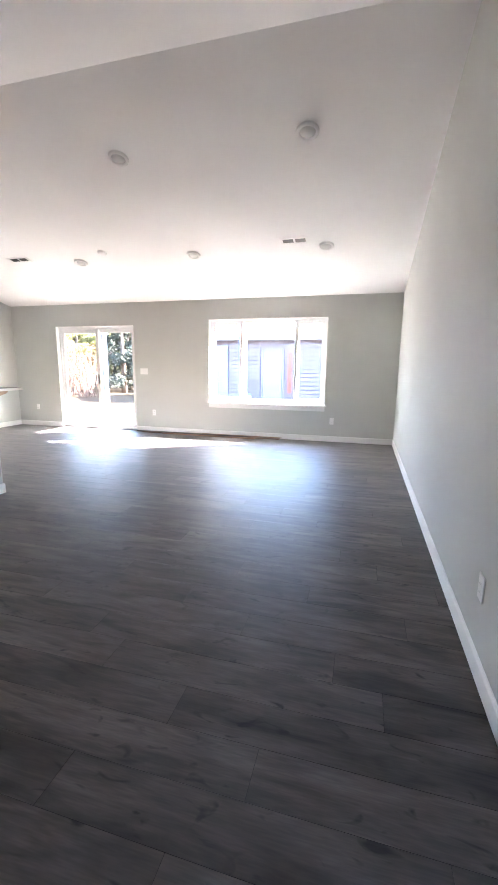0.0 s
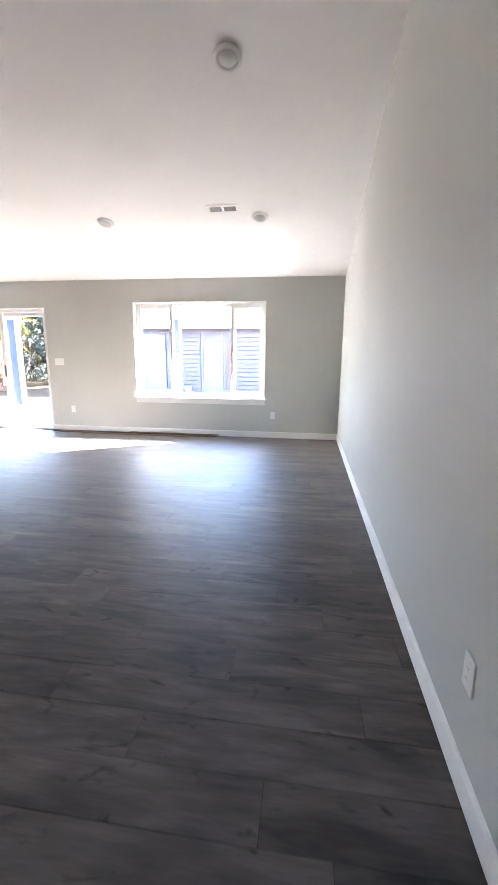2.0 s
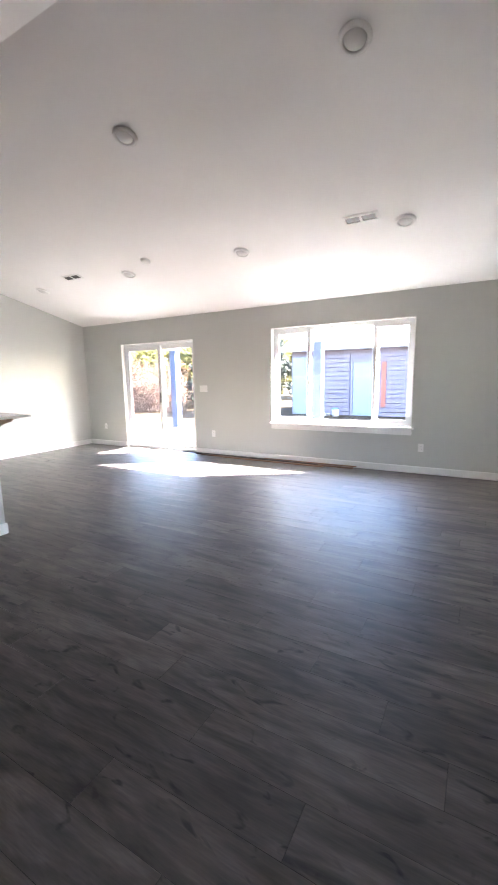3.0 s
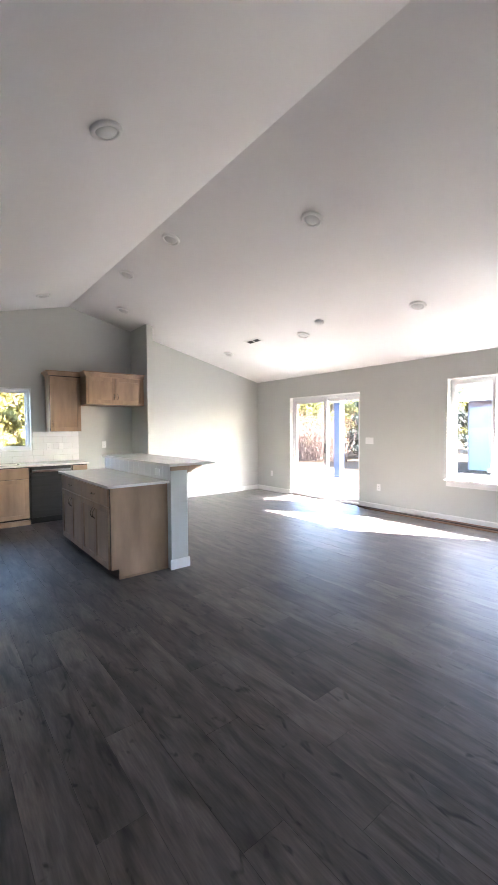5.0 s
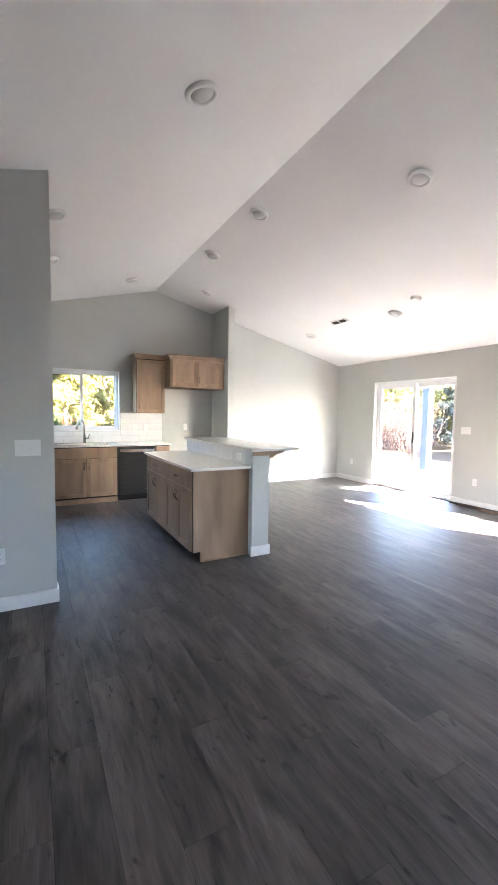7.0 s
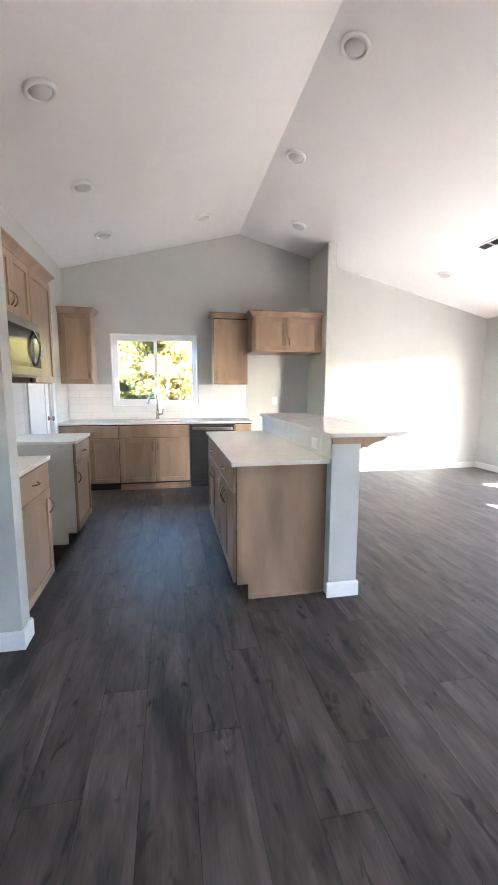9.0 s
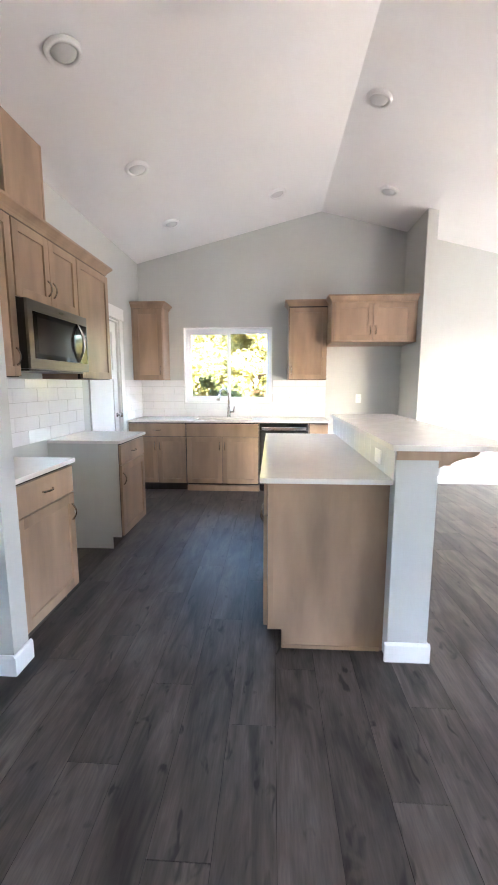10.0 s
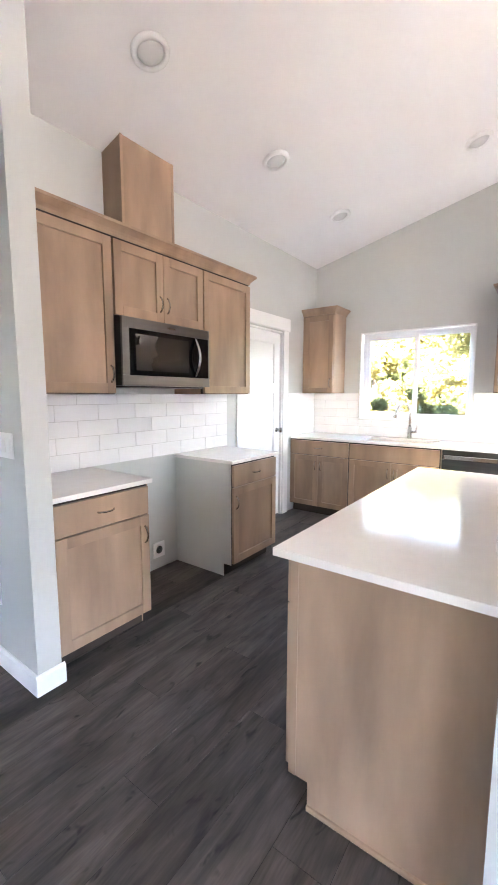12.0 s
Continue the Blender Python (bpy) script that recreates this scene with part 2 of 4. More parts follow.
def tube(bm, pts, r, sides=10, caps=True):
    """A round bar along points; r may be a list, one radius a point."""
    pts = [Vector(p) for p in pts]
    rs = r if isinstance(r, (list, tuple)) else [r] * len(pts)
    rings, up = [], None
    for i, p in enumerate(pts):
        t = (pts[min(i + 1, len(pts) - 1)] - pts[max(i - 1, 0)]).normalized()
        if up is None:
            up = t.orthogonal().normalized()
        up = (up - t * up.dot(t)).normalized()
        side = t.cross(up)
        rings.append([bm.verts.new(p + (up * math.cos(a) + side * math.sin(a)) * rs[i]) for a in (2 * math.pi * k / sides for k in range(sides))])
    for a, b in zip(rings, rings[1:]):
        for k in range(sides):
            bm.faces.new((a[k], a[(k + 1) % sides], b[(k + 1) % sides], b[k])).smooth = True
    if caps:
        bm.faces.new(rings[0][::-1])
        bm.faces.new(rings[-1])
    return bm


def lathe(bm, profile, center, axis=(0, 0, 1), sides=28):
    """A turned shape: profile of (radius, height) along axis from center."""
    ax = Vector(axis).normalized()
    u = ax.orthogonal().normalized()
    w = ax.cross(u)
    c = Vector(center)
    rings = [[bm.verts.new(c + ax * h + (u * math.cos(2 * math.pi * k / sides) + w * math.sin(2 * math.pi * k / sides)) * max(r, 1e-4)) for k in range(sides)] for r, h in profile]
    for a, b in zip(rings, rings[1:]):
        for k in range(sides):
            bm.faces.new((a[k], a[(k + 1) % sides], b[(k + 1) % sides], b[k])).smooth = True
    return bm


def extrude_poly(bm, poly, axis, a, b):
    """A prism: poly of 2D points in the plane across axis ('x': (y, z), 'y': (x, z), 'z': (x, y)), from a to b."""
    def at(p, t):
        return {"x": (t, p[0], p[1]), "y": (p[0], t, p[1]), "z": (p[0], p[1], t)}[axis]
    lo = [bm.verts.new(at(p, a)) for p in poly]
    hi = [bm.verts.new(at(p, b)) for p in poly]
    bm.faces.new(lo[::-1])
    bm.faces.new(hi)
    for k in range(len(poly)):
        j = (k + 1) % len(poly)
        bm.faces.new((lo[k], lo[j], hi[j], hi[k]))
    bmesh.ops.recalc_face_normals(bm, faces=bm.faces)
    return bm


def mesh_of(name, bm, material):
    me = bpy.data.meshes.new(name)
    bm.normal_update()
    bm.to_mesh(me)
    bm.free()
    me.materials.append(material)
    return me


def part(name, bm, material, parent=None, label=""):
    ob = new(name, mesh_of(name, bm, material))
    if parent is not None:
        ob.parent = parent
        ob.matrix_parent_inverse = parent.matrix_world.inverted()
    return tagged(ob, label)


def thing(name, at, label, category, group=""):
    e = new(name)
    e.empty_display_size = 0.1
    e.matrix_world = Matrix.Translation(at)
    bpy.context.view_layer.update()
    return tagged(e, label, category, group)


def structure(name, bm, material, label, category):
    return tagged(part(name, bm, material), label, category, kind="structure")


# ---- walls ----
def wall_with_holes(name, axis, p0, p1, a0, a1, holes, zt, label):
    """A wall between the planes p0 and p1 across axis, from a0 to a1 along it, with holes (a, b, z0, z1); zt gives the top at a place along it."""
    bm = bmesh.new()
    cuts = sorted({a0, a1, *[h[0] for h in holes], *[h[1] for h in holes], *([RY] if axis == "x" and a0 < RY < a1 else [])})
    for a, b in zip(cuts, cuts[1:]):
        hs = sorted([h for h in holes if h[0] <= a and h[1] >= b], key=lambda h: h[2])
        z = 0.0
        spans = []
        for h in hs:
            if h[2] > z:
                spans.append((z, h[2]))
            z = h[3]
        for s in spans:
            bx(bm, *((p0, p1, a, b) if axis == "x" else (a, b, p0, p1)), *s)
        poly = [(a, z), (b, z), (b, zt(b)), (a, zt(a))]
        extrude_poly(bm, poly, axis, p0, p1)
    return structure(name, bm, M_WALL, label, "wall")


top = lambda y: ceil_z(y) + 0.02
flat_n, flat_k = (lambda x: top(NY)), (lambda x: top(KY))
SD = (-6.57, -4.745, 0.0, 2.10)          # sliding door opening
WN = (-3.165, -0.965, 0.625, 2.175)      # north window opening
WK = (2.36, 3.58, 1.105, 2.13)           # kitchen window opening (along y)
PD = (-6.88, -6.12, 0.0, 2.10)           # pantry door opening
wall_with_holes("wall_north", "y", NY, NY + TH, WX - TH, EX + TH, [SD, WN], flat_n, "pale greenish gray painted wall with sliding door and wide window")
wall_with_holes("wall_west", "x", WX - TH, WX, KY - 0.12, NY, [WK], top, "pale greenish gray gable wall behind the sink")
wall_with_holes("wall_kitchen_south", "y", KY - 0.12, KY, WX, -3.715, [PD], flat_k, "pale gray kitchen wall behind the microwave cabinets")
wall_with_holes("wall_east", "x", EX, EX + 0.12, FX, NY, [], top, "long plain pale gray painted wall")
wall_with_holes("wall_stub", "x", -3.83, -3.715, KY, 2.385, [], top, "short end wall with light switches beside the kitchen")
wall_with_holes("wall_hall", "x", -3.83, -3.715, SY, KY - 0.12, [], top, "plain pale gray hall wall")
wall_with_holes("wall_entry_north", "y", FX, FX + 0.12, EX + 0.12, HX, [], lambda x: top(FX), "plain pale gray entry wall in bluish daylight")
wall_with_holes("wall_entry_east", "x", HX, HX + 0.12, SY, FX + 0.12, [], top, "plain pale gray entry wall")
# the hole is an added opening, out of view, that brightens the entry
wall_with_holes("wall_south", "y", SY - 0.12, SY, -3.83, HX + 0.12, [(0.35, 1.2, 1.1, 2.05)], lambda x: top(SY), "plain pale gray wall behind the entry with an added unseen light opening")
wing = bmesh.new()
extrude_poly(wing, [(5.30, 0), (5.415, 0), (5.415, top(5.415)), (5.30, top(5.30))], "x", WX, -6.95)
structure("wall_wing", wing, M_WALL, "short wall beside the refrigerator recess", "wall")

LIGHTS = [(-0.92, 5.06), (-2.80, 5.06), (-4.26, 4.385), (-5.52, 4.385), (-6.79, 4.82), (-4.43, 2.45), (-5.62, 2.45), (-6.78, 2.45), (-6.80, 3.62), (-2.785, 3.17),
          (-0.90, 6.89), (-2.79, 6.89), (-4.69, 6.89), (-6.70, 6.89)]
HOLE, CELL = 0.079, 0.11


def ceiling(name, ya, yb):
    """A sloping ceiling slab whose underside has a round hole for each recessed light."""
    bm = bmesh.new()
    xa, xb = WX - TH, HX + 0.12
    P = lambda x, y, up=0.0: bm.verts.new((x, y, ceil_z(y) + up))
    Q = lambda x0, x1, y0, y1: bm.faces.new((P(x0, y0), P(x0, y1), P(x1, y1), P(x1, y0)))
    y = ya
    for row in sorted({q[1] for q in LIGHTS if ya < q[1] < yb}):
        Q(xa, xb, y, row - CELL)
        x = xa
        for lx in sorted(q[0] for q in LIGHTS if q[1] == row):
            Q(x, lx - CELL, row - CELL, row + CELL)
            n = 32
            sq, ci = [], []
            for k in range(n):
                a = 2 * math.pi * k / n
                c, t = math.cos(a), math.sin(a)
                m = max(abs(c), abs(t))
                sq.append(P(lx + CELL * c / m, row + CELL * t / m))
                ci.append(P(lx + HOLE * c, row + HOLE * t))
            for k in range(n):
                j = (k + 1) % n
                bm.faces.new((sq[k], ci[k], ci[j], sq[j]))
            x = lx + CELL
        Q(x, xb, row - CELL, row + CELL)
        y = row + CELL
    Q(xa, xb, y, yb)
    bmesh.ops.remove_doubles(bm, verts=bm.verts, dist=0.0005)
    extrude_poly(bm, [(ya, ceil_z(ya) + 0.12), (yb, ceil_z(yb) + 0.12), (yb, ceil_z(yb) + 0.2), (ya, ceil_z(ya) + 0.2)], "x", xa, xb)
    return structure(name, bm, M_CEIL, "white sloping vaulted ceiling", "ceiling")


ceiling("ceiling_north", RY, NY + TH)
ceiling("ceiling_south", SY - 0.12, RY)
bm = bmesh.new()
bx(bm, WX - TH, HX + 0.12, SY - 0.12, NY + TH, -0.25, -0.006)
structure("floor", bm, M_SUB, "dark vinyl plank floor", "floor")


# ---- baseboards ----
def baseboard(x0, y0, x1, y1, nx, ny, h=0.1):
    """A board along a wall from one point to the other, standing out along (nx, ny)."""
    bm = bmesh.new()
    t = 0.014
    if ny:
        poly = [(y0, 0.0), (y0 + ny * t, 0.0), (y0 + ny * t, h - 0.012), (y0 + ny * (t - 0.008), h), (y0, h)]
        extrude_poly(bm, poly, "x", x0, x1)
    else:
        poly = [(x0, 0.0), (x0 + nx * t, 0.0), (x0 + nx * t, h - 0.012), (x0 + nx * (t - 0.008), h), (x0, h)]
        extrude_poly(bm, poly, "y", y0, y1)
    return structure("baseboard", bm, M_TRIM, "white painted baseboard along the wall", "baseboard")


baseboard(WX, NY, SD[0], NY, 0, -1)
baseboard(SD[1], NY, EX, NY, 0, -1)
baseboard(EX, FX - 0.014, EX, NY - 0.014, -1, 0)
baseboard(WX, 5.429, WX, NY - 0.014, 1, 0)
baseboard(EX, FX, HX, FX, 0, -1)
baseboard(WX + 0.014, 5.415, -6.95, 5.415, 0, 1)
baseboard(WX, 5.30, -6.95, 5.30, 0, -1)
baseboard(-6.95, 5.286, -6.95, 5.429, 1, 0)
baseboard(-3.715, SY, -3.715, 2.385, 1, 0)
baseboard(-3.844, 2.385, -3.701, 2.385, 0, 1)


# ---- windows ----
def sash(parent, axis, p, a0, a1, z0, z1, w=0.055, d=0.035):
    """A vinyl sash with its pane in the plane p: four rails, and the glass."""
    bm = bmesh.new()
    def put(u0, u1, v0, v1, dd):
        if axis == "y":
            bx(bm, u0, u1, p - dd / 2, p + dd / 2, v0, v1, 0.004)
        else:
            bx(bm, p - dd / 2, p + dd / 2, u0, u1, v0, v1, 0.004)
    put(a0, a0 + w, z0, z1, d)
    put(a1 - w, a1, z0, z1, d)
    put(a0 + w, a1 - w, z0, z0 + w, d)
    put(a0 + w, a1 - w, z1 - w, z1, d)
    s = part("sash", bm, M_VINYL, parent)
    bm = bmesh.new()
    g = 0.006
    if axis == "y":
        bx(bm, a0 + w - 0.005, a1 - w + 0.005, p - g / 2, p + g / 2, z0 + w - 0.005, z1 - w + 0.005)
    else:
        bx(bm, p - g / 2, p + g / 2, a0 + w - 0.005, a1 - w + 0.005, z0 + w - 0.005, z1 - w + 0.005)
    pane = part("pane", bm, M_GLASS if axis == "y" else M_GLASSK, s, "clear glass pane")
    pane.visible_shadow = False
    return s


def outer_frame(parent, axis, p0, p1, a0, a1, z0, z1, w=0.04):
    bm = bmesh.new()
    def put(u0, u1, v0, v1):
        if axis == "y":
            bx(bm, u0, u1, p0, p1, v0, v1)
        else:
            bx(bm, p0, p1, u0, u1, v0, v1)
    put(a0, a0 + w, z0, z1)
    put(a1 - w, a1, z0, z1)
    put(a0 + w, a1 - w, z0, z0 + w)
    put(a0 + w, a1 - w, z1 - w, z1)
    return part("window_frame", bm, M_VINYL, parent)


def jamb_lining(parent, axis, p0, p1, a0, a1, z0, z1, edges="lrt", w=0.012):
    """White painted boards that line the sides of an opening and stand a little proud of the wall."""
    bm = bmesh.new()
    def put(u0, u1, v0, v1):
        if axis == "y":
            bx(bm, u0, u1, p0, p1, v0, v1)
        else:
            bx(bm, p0, p1, u0, u1, v0, v1)
    if "l" in edges:
        put(a0, a0 + w, z0, z1)
    if "r" in edges:
        put(a1 - w, a1, z0, z1)
    if "t" in edges:
        put(a0 + w, a1 - w, z1 - w, z1)
    if "b" in edges:
        put(a0 + w, a1 - w, z0, z0 + w)
    return part("jamb_lining", bm, M_TRIM, parent)


win = thing("window_1", (-2.06, NY, 0.62), "wide white vinyl three-panel sliding window with a deep sill", "window")
win["kind"] = "structure"
FI, FO = NY + 0.085, NY + 0.155
outer_frame(win, "y", FI, FO, WN[0] + 0.012, WN[1] - 0.012, WN[2] + 0.03, WN[3] - 0.012, 0.045)
jamb_lining(win, "y", NY - 0.004, FI - 0.001, WN[0] + 0.001, WN[1] - 0.001, WN[2] + 0.022, WN[3] - 0.001)
sash(win, "y", FI + 0.022, WN[0] + 0.045, -2.52, WN[2] + 0.06, WN[3] - 0.045)
sash(win, "y", FI + 0.052, -2.575, -1.47, WN[2] + 0.06, WN[3] - 0.045, 0.03, 0.02)
sash(win, "y", FI + 0.022, -1.545, WN[1] - 0.045, WN[2] + 0.06, WN[3] - 0.045)
bm = bmesh.new()
bx(bm, WN[0] - 0.03, WN[1] + 0.03, NY - 0.035, NY - 0.001, WN[2] - 0.003, WN[2] + 0.02, 0.004)
bx(bm, WN[0] + 0.002, WN[1] - 0.002, NY - 0.001, FI, WN[2] + 0.001, WN[2] + 0.02)
part("window_sill", bm, M_TRIM, win)
bm = bmesh.new()
bx(bm, WN[0] + 0.0, WN[1] - 0.0, NY - 0.018, NY - 0.001, WN[2] - 0.085, WN[2] - 0.004, 0.003)
part("sill_apron", bm, M_TRIM, win)

win = thing("window_2", (WX, 2.97, 1.1), "white vinyl sliding window above the kitchen sink", "window")
win["kind"] = "structure"
KI, KO = WX - 0.085, WX - 0.155
outer_frame(win, "x", KO, KI, WK[0] + 0.012, WK[1] - 0.012, WK[2] + 0.014, WK[3] - 0.012, 0.04)
jamb_lining(win, "x", KI + 0.001, WX + 0.006, WK[0] + 0.001, WK[1] - 0.001, WK[2] + 0.001, WK[3] - 0.001, "lrtb")
sash(win, "x", KI - 0.022, WK[0] + 0.045, 3.0, WK[2] + 0.05, WK[3] - 0.045, 0.045)
sash(win, "x", KI - 0.052, 2.95, WK[1] - 0.045, WK[2] + 0.05, WK[3] - 0.045, 0.03, 0.02)

slider = thing("door_1", (-5.66, NY, 0), "closed white vinyl sliding glass patio door", "door")
slider["kind"] = "structure"
jamb_lining(slider, "y", NY - 0.006, NY + 0.068, SD[0] + 0.001, SD[1] - 0.001, 0.0, SD[3] - 0.001, "lrt", 0.014)
bm = bmesh.new()
for q in ((SD[0] + 0.015, SD[0] + 0.06, 0.0, 2.085), (SD[1] - 0.06, SD[1] - 0.015, 0.0, 2.085)):
    bx(bm, q[0], q[1], NY + 0.07, NY + 0.165, q[2], q[3])
bx(bm, SD[0] + 0.06, SD[1] - 0.06, NY + 0.07, NY + 0.165, 2.035, 2.085)
bx(bm, SD[0] + 0.06, SD[1] - 0.06, NY + 0.06, NY + 0.168, -0.004, 0.03)
part("door_frame", bm, M_VINYL, slider)
sash(slider, "y", NY + 0.095, SD[0] + 0.06, -5.60, 0.032, 2.034, 0.075, 0.035)
sash(slider, "y", NY + 0.14, -5.67, SD[1] - 0.06, 0.032, 2.034, 0.065, 0.035)
bm = bmesh.new()
bx(bm, SD[0] + 0.05, SD[1] - 0.05, NY + 0.005, NY + 0.06, 0.0, 0.014, 0.003)
part("threshold", bm, M_STEEL, slider, "metal door threshold")
bm = bmesh.new()
bx(bm, -5.655, -5.63, NY + 0.062, NY + 0.077, 0.93, 1.13, 0.004)
part("door_handle", bm, M_BLACK, slider, "dark pull handle")

pd = thing("door_2", (-6.5, KY, 0), "closed white painted three-panel pantry door with a steel knob", "door")
pd["kind"] = "structure"
bm = bmesh.new()
bx(bm, PD[0] - 0.105, PD[0], KY, KY + 0.018, 0, 2.112, 0.003)
bx(bm, PD[1], PD[1] + 0.105, KY, KY + 0.018, 0, 2.112, 0.003)
part("casing", bm, M_TRIM, pd)
bm = bmesh.new()
bx(bm, PD[0] - 0.125, PD[1] + 0.125, KY, KY + 0.026, 2.114, 2.25, 0.003)
part("head_casing", bm, M_TRIM, pd)
bm = bmesh.new()
bx(bm, PD[0], PD[0] + 0.016, KY - 0.12, KY - 0.0005, 0, 2.10)
bx(bm, PD[1] - 0.016, PD[1], KY - 0.12, KY - 0.0005, 0, 2.10)
bx(bm, PD[0] + 0.016, PD[1] - 0.016, KY - 0.12, KY - 0.0005, 2.084, 2.10)
part("jamb", bm, M_TRIM, pd)
DY = KY - 0.03
bm = bmesh.new()
dl, dr = PD[0] + 0.018, PD[1] - 0.018
bx(bm, dl, dr, DY - 0.035, DY - 0.012, 0.008, 2.082)
sw = 0.115
bx(bm, dl, dl + sw, DY - 0.012, DY, 0.008, 2.082, 0.002)
bx(bm, dr - sw, dr, DY - 0.012, DY, 0.008, 2.082, 0.002)
for z0, z1 in ((0.008, 0.22), (1.42, 1.53), (1.96, 2.082)):
    bx(bm, dl + sw, dr - sw, DY - 0.012, DY, z0, z1, 0.002)
part("slab", bm, M_DOOR, pd)
bm = bmesh.new()
kx = dl + 0.06
lathe(bm, [(0.001, 0.0), (0.028, 0.0), (0.028, 0.008), (0.012, 0.014), (0.012, 0.03), (0.026, 0.04), (0.03, 0.055), (0.024, 0.068), (0.001, 0.072)], (kx, DY, 1.0), (0, 1, 0))
part("door_knob", bm, M_CHROME, pd, "satin steel door knob")


# ---- kitchen cabinets ----
# Fronts are built in a local frame: u runs along the front, d stands out of it, z is up.
class Face:
    """Maps (u, d, z) on a cabinet front to the world: origin, direction of u, outward normal."""
    def __init__(self, o, u, n):
        self.o, self.u, self.n = Vector(o), Vector(u), Vector(n)

    def p(self, u, d, z):
        return self.o + self.u * u + self.n * d + Vector((0, 0, z))

    def box(self, bm, u0, u1, d0, d1, z0, z1, bevel=0.0):
        a, b = self.p(u0, d0, z0), self.p(u1, d1, z1)
        return bx(bm, a.x, b.x, a.y, b.y, a.z, b.z, bevel)


def pull(face, parent, u, z, vertical, length=0.1):
    """An arched bow pull."""
    bm = bmesh.new()
    pts, rs = [], []
    for k in range(13):
        s = k / 12
        t = (s - 0.5) * length
        d = 0.02 + 0.026 * math.sin(math.pi * s) ** 0.7 if 0 < s < 1 else 0.02
        pts.append(face.p(u, d, z + t) if vertical else face.p(u + t, d, z))
        rs.append(0.0045 + 0.0015 * abs(s - 0.5))
    tube(bm, pts, rs, 8)
    return part("handle", bm, M_NICKEL, parent, "brushed nickel bow pull")


def shaker(face, parent, u0, u1, z0, z1, handle=None):
    """A shaker door: stiles and rails round a sunk panel. handle: (side, 'top' or 'bottom')."""
    w, t = 0.058, 0.021
    bm = bmesh.new()
    face.box(bm, u0 + w - 0.004, u1 - w + 0.004, 0.001, 0.009, z0 + w - 0.004, z1 - w + 0.004)
    door = part("door", bm, M_WOOD, parent)
    for n, a, b, c, d in (("stile", u0, u0 + w, z0, z1), ("stile", u1 - w, u1, z0, z1), ("rail", u0 + w, u1 - w, z0, z0 + w), ("rail", u0 + w, u1 - w, z1 - w, z1)):
        bm = bmesh.new()
        face.box(bm, a, b, 0.001, t, c, d, 0.0016)
        part(n, bm, M_WOOD, door)
    if handle:
        side, end = handle
        uu = u0 + 0.03 if side == "l" else u1 - 0.03
        zz = z1 - 0.115 if end == "top" else z0 + 0.115
        pull(face, door, uu, zz, True)
    return door


def drawer(face, parent, u0, u1, z0, z1, handle=True):
    bm = bmesh.new()
    face.box(bm, u0, u1, 0.001, 0.02, z0, z1, 0.0018)
    d = part("drawer_front", bm, M_WOOD, parent)
    if handle:
        pull(face, d, (u0 + u1) / 2, (z0 + z1) / 2, False)
    return d


def cabinet(name, face, u0, u1, z0, z1, depth, fronts, label, category="cabinet", group="", toe=0.0, side_left=None, side_right=None, crown=None, frame_wood=False):
    """A box of sides, bottom, top and back, with doors or drawers. fronts: ('door', u0, u1, z0, z1, handle) or ('drawer', ..., True)."""
    base = face.p((u0 + u1) / 2, -depth / 2, z0 if not toe else 0)
    c = thing(name, base, label, category, group)
    bm = bmesh.new()
    zb = z0 + toe
    face.box(bm, u0, u1, -depth, -0.0205, zb, z1)
    body = part("body", bm, M_WOOD, c)
    # unless frame_wood, the frame's dark colour imitates shade in the door gaps
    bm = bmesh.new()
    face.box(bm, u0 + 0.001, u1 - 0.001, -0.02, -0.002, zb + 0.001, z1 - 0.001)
    part("face_frame", bm, M_WOOD if frame_wood else M_WOODSHADE, c, "" if frame_wood else "face frame coloured dark for the shade between the doors")
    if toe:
        # shade of the toe recess is put into the board's dark colour
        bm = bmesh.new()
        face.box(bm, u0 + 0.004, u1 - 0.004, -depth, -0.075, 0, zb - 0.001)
        part("toe_kick", bm, M_WOODSHADE, c, "recessed toe kick coloured dark for the shade under the cabinet")
    for s, ua, ub in ((side_left, u0 - 0.006, u0 - 0.0005), (side_right, u1 + 0.0005, u1 + 0.006)):
        if s:
            bm = bmesh.new()
            face.box(bm, ua, ub, -depth, -0.001, zb, z1)
            if toe:
                face.box(bm, ua, ub, -depth, -0.075, 0, zb)
            part("side_panel", bm, s, c)
    for f in fronts:
        if f[0] == "door":
            shaker(face, c, *f[1:])
        else:
            drawer(face, c, *f[1:])
    if crown:
        add_crown(face, c, u0, u1, z1, depth, *crown)
    return c


def add_crown(face, parent, u0, u1, z, depth, left, right, h=0.062, out=0.052):
    """Crown moulding round the front and the free ends of a wall cabinet."""
    prof = [(0.0, -0.012), (0.006, -0.012), (0.012, 0.004), (0.022, 0.018), (0.04, 0.036), (out, 0.046), (out, h), (0.0, h)]
    bm = bmesh.new()
    ring = []
    for d, zz in prof:
        ul, ur = (u0 - d if left else u0), (u1 + d if right else u1)
        line = []
        if left:
            line.append(face.p(ul, -depth, z + zz))
        line += [face.p(ul, d, z + zz), face.p(ur, d, z + zz)]
        if right:
            line.append(face.p(ur, -depth, z + zz))
        ring.append([bm.verts.new(q) for q in line])
    for a, b in zip(ring, ring[1:] + ring[:1]):
        for k in range(len(a) - 1):
            bm.faces.new((a[k], a[k + 1], b[k + 1], b[k]))
    bm.faces.new([r[0] for r in ring])
    bm.faces.new([r[-1] for r in ring][::-1])
    bmesh.ops.recalc_face_normals(bm, faces=bm.faces)
    part("crown", bm, M_WOOD, parent, "crown moulding")


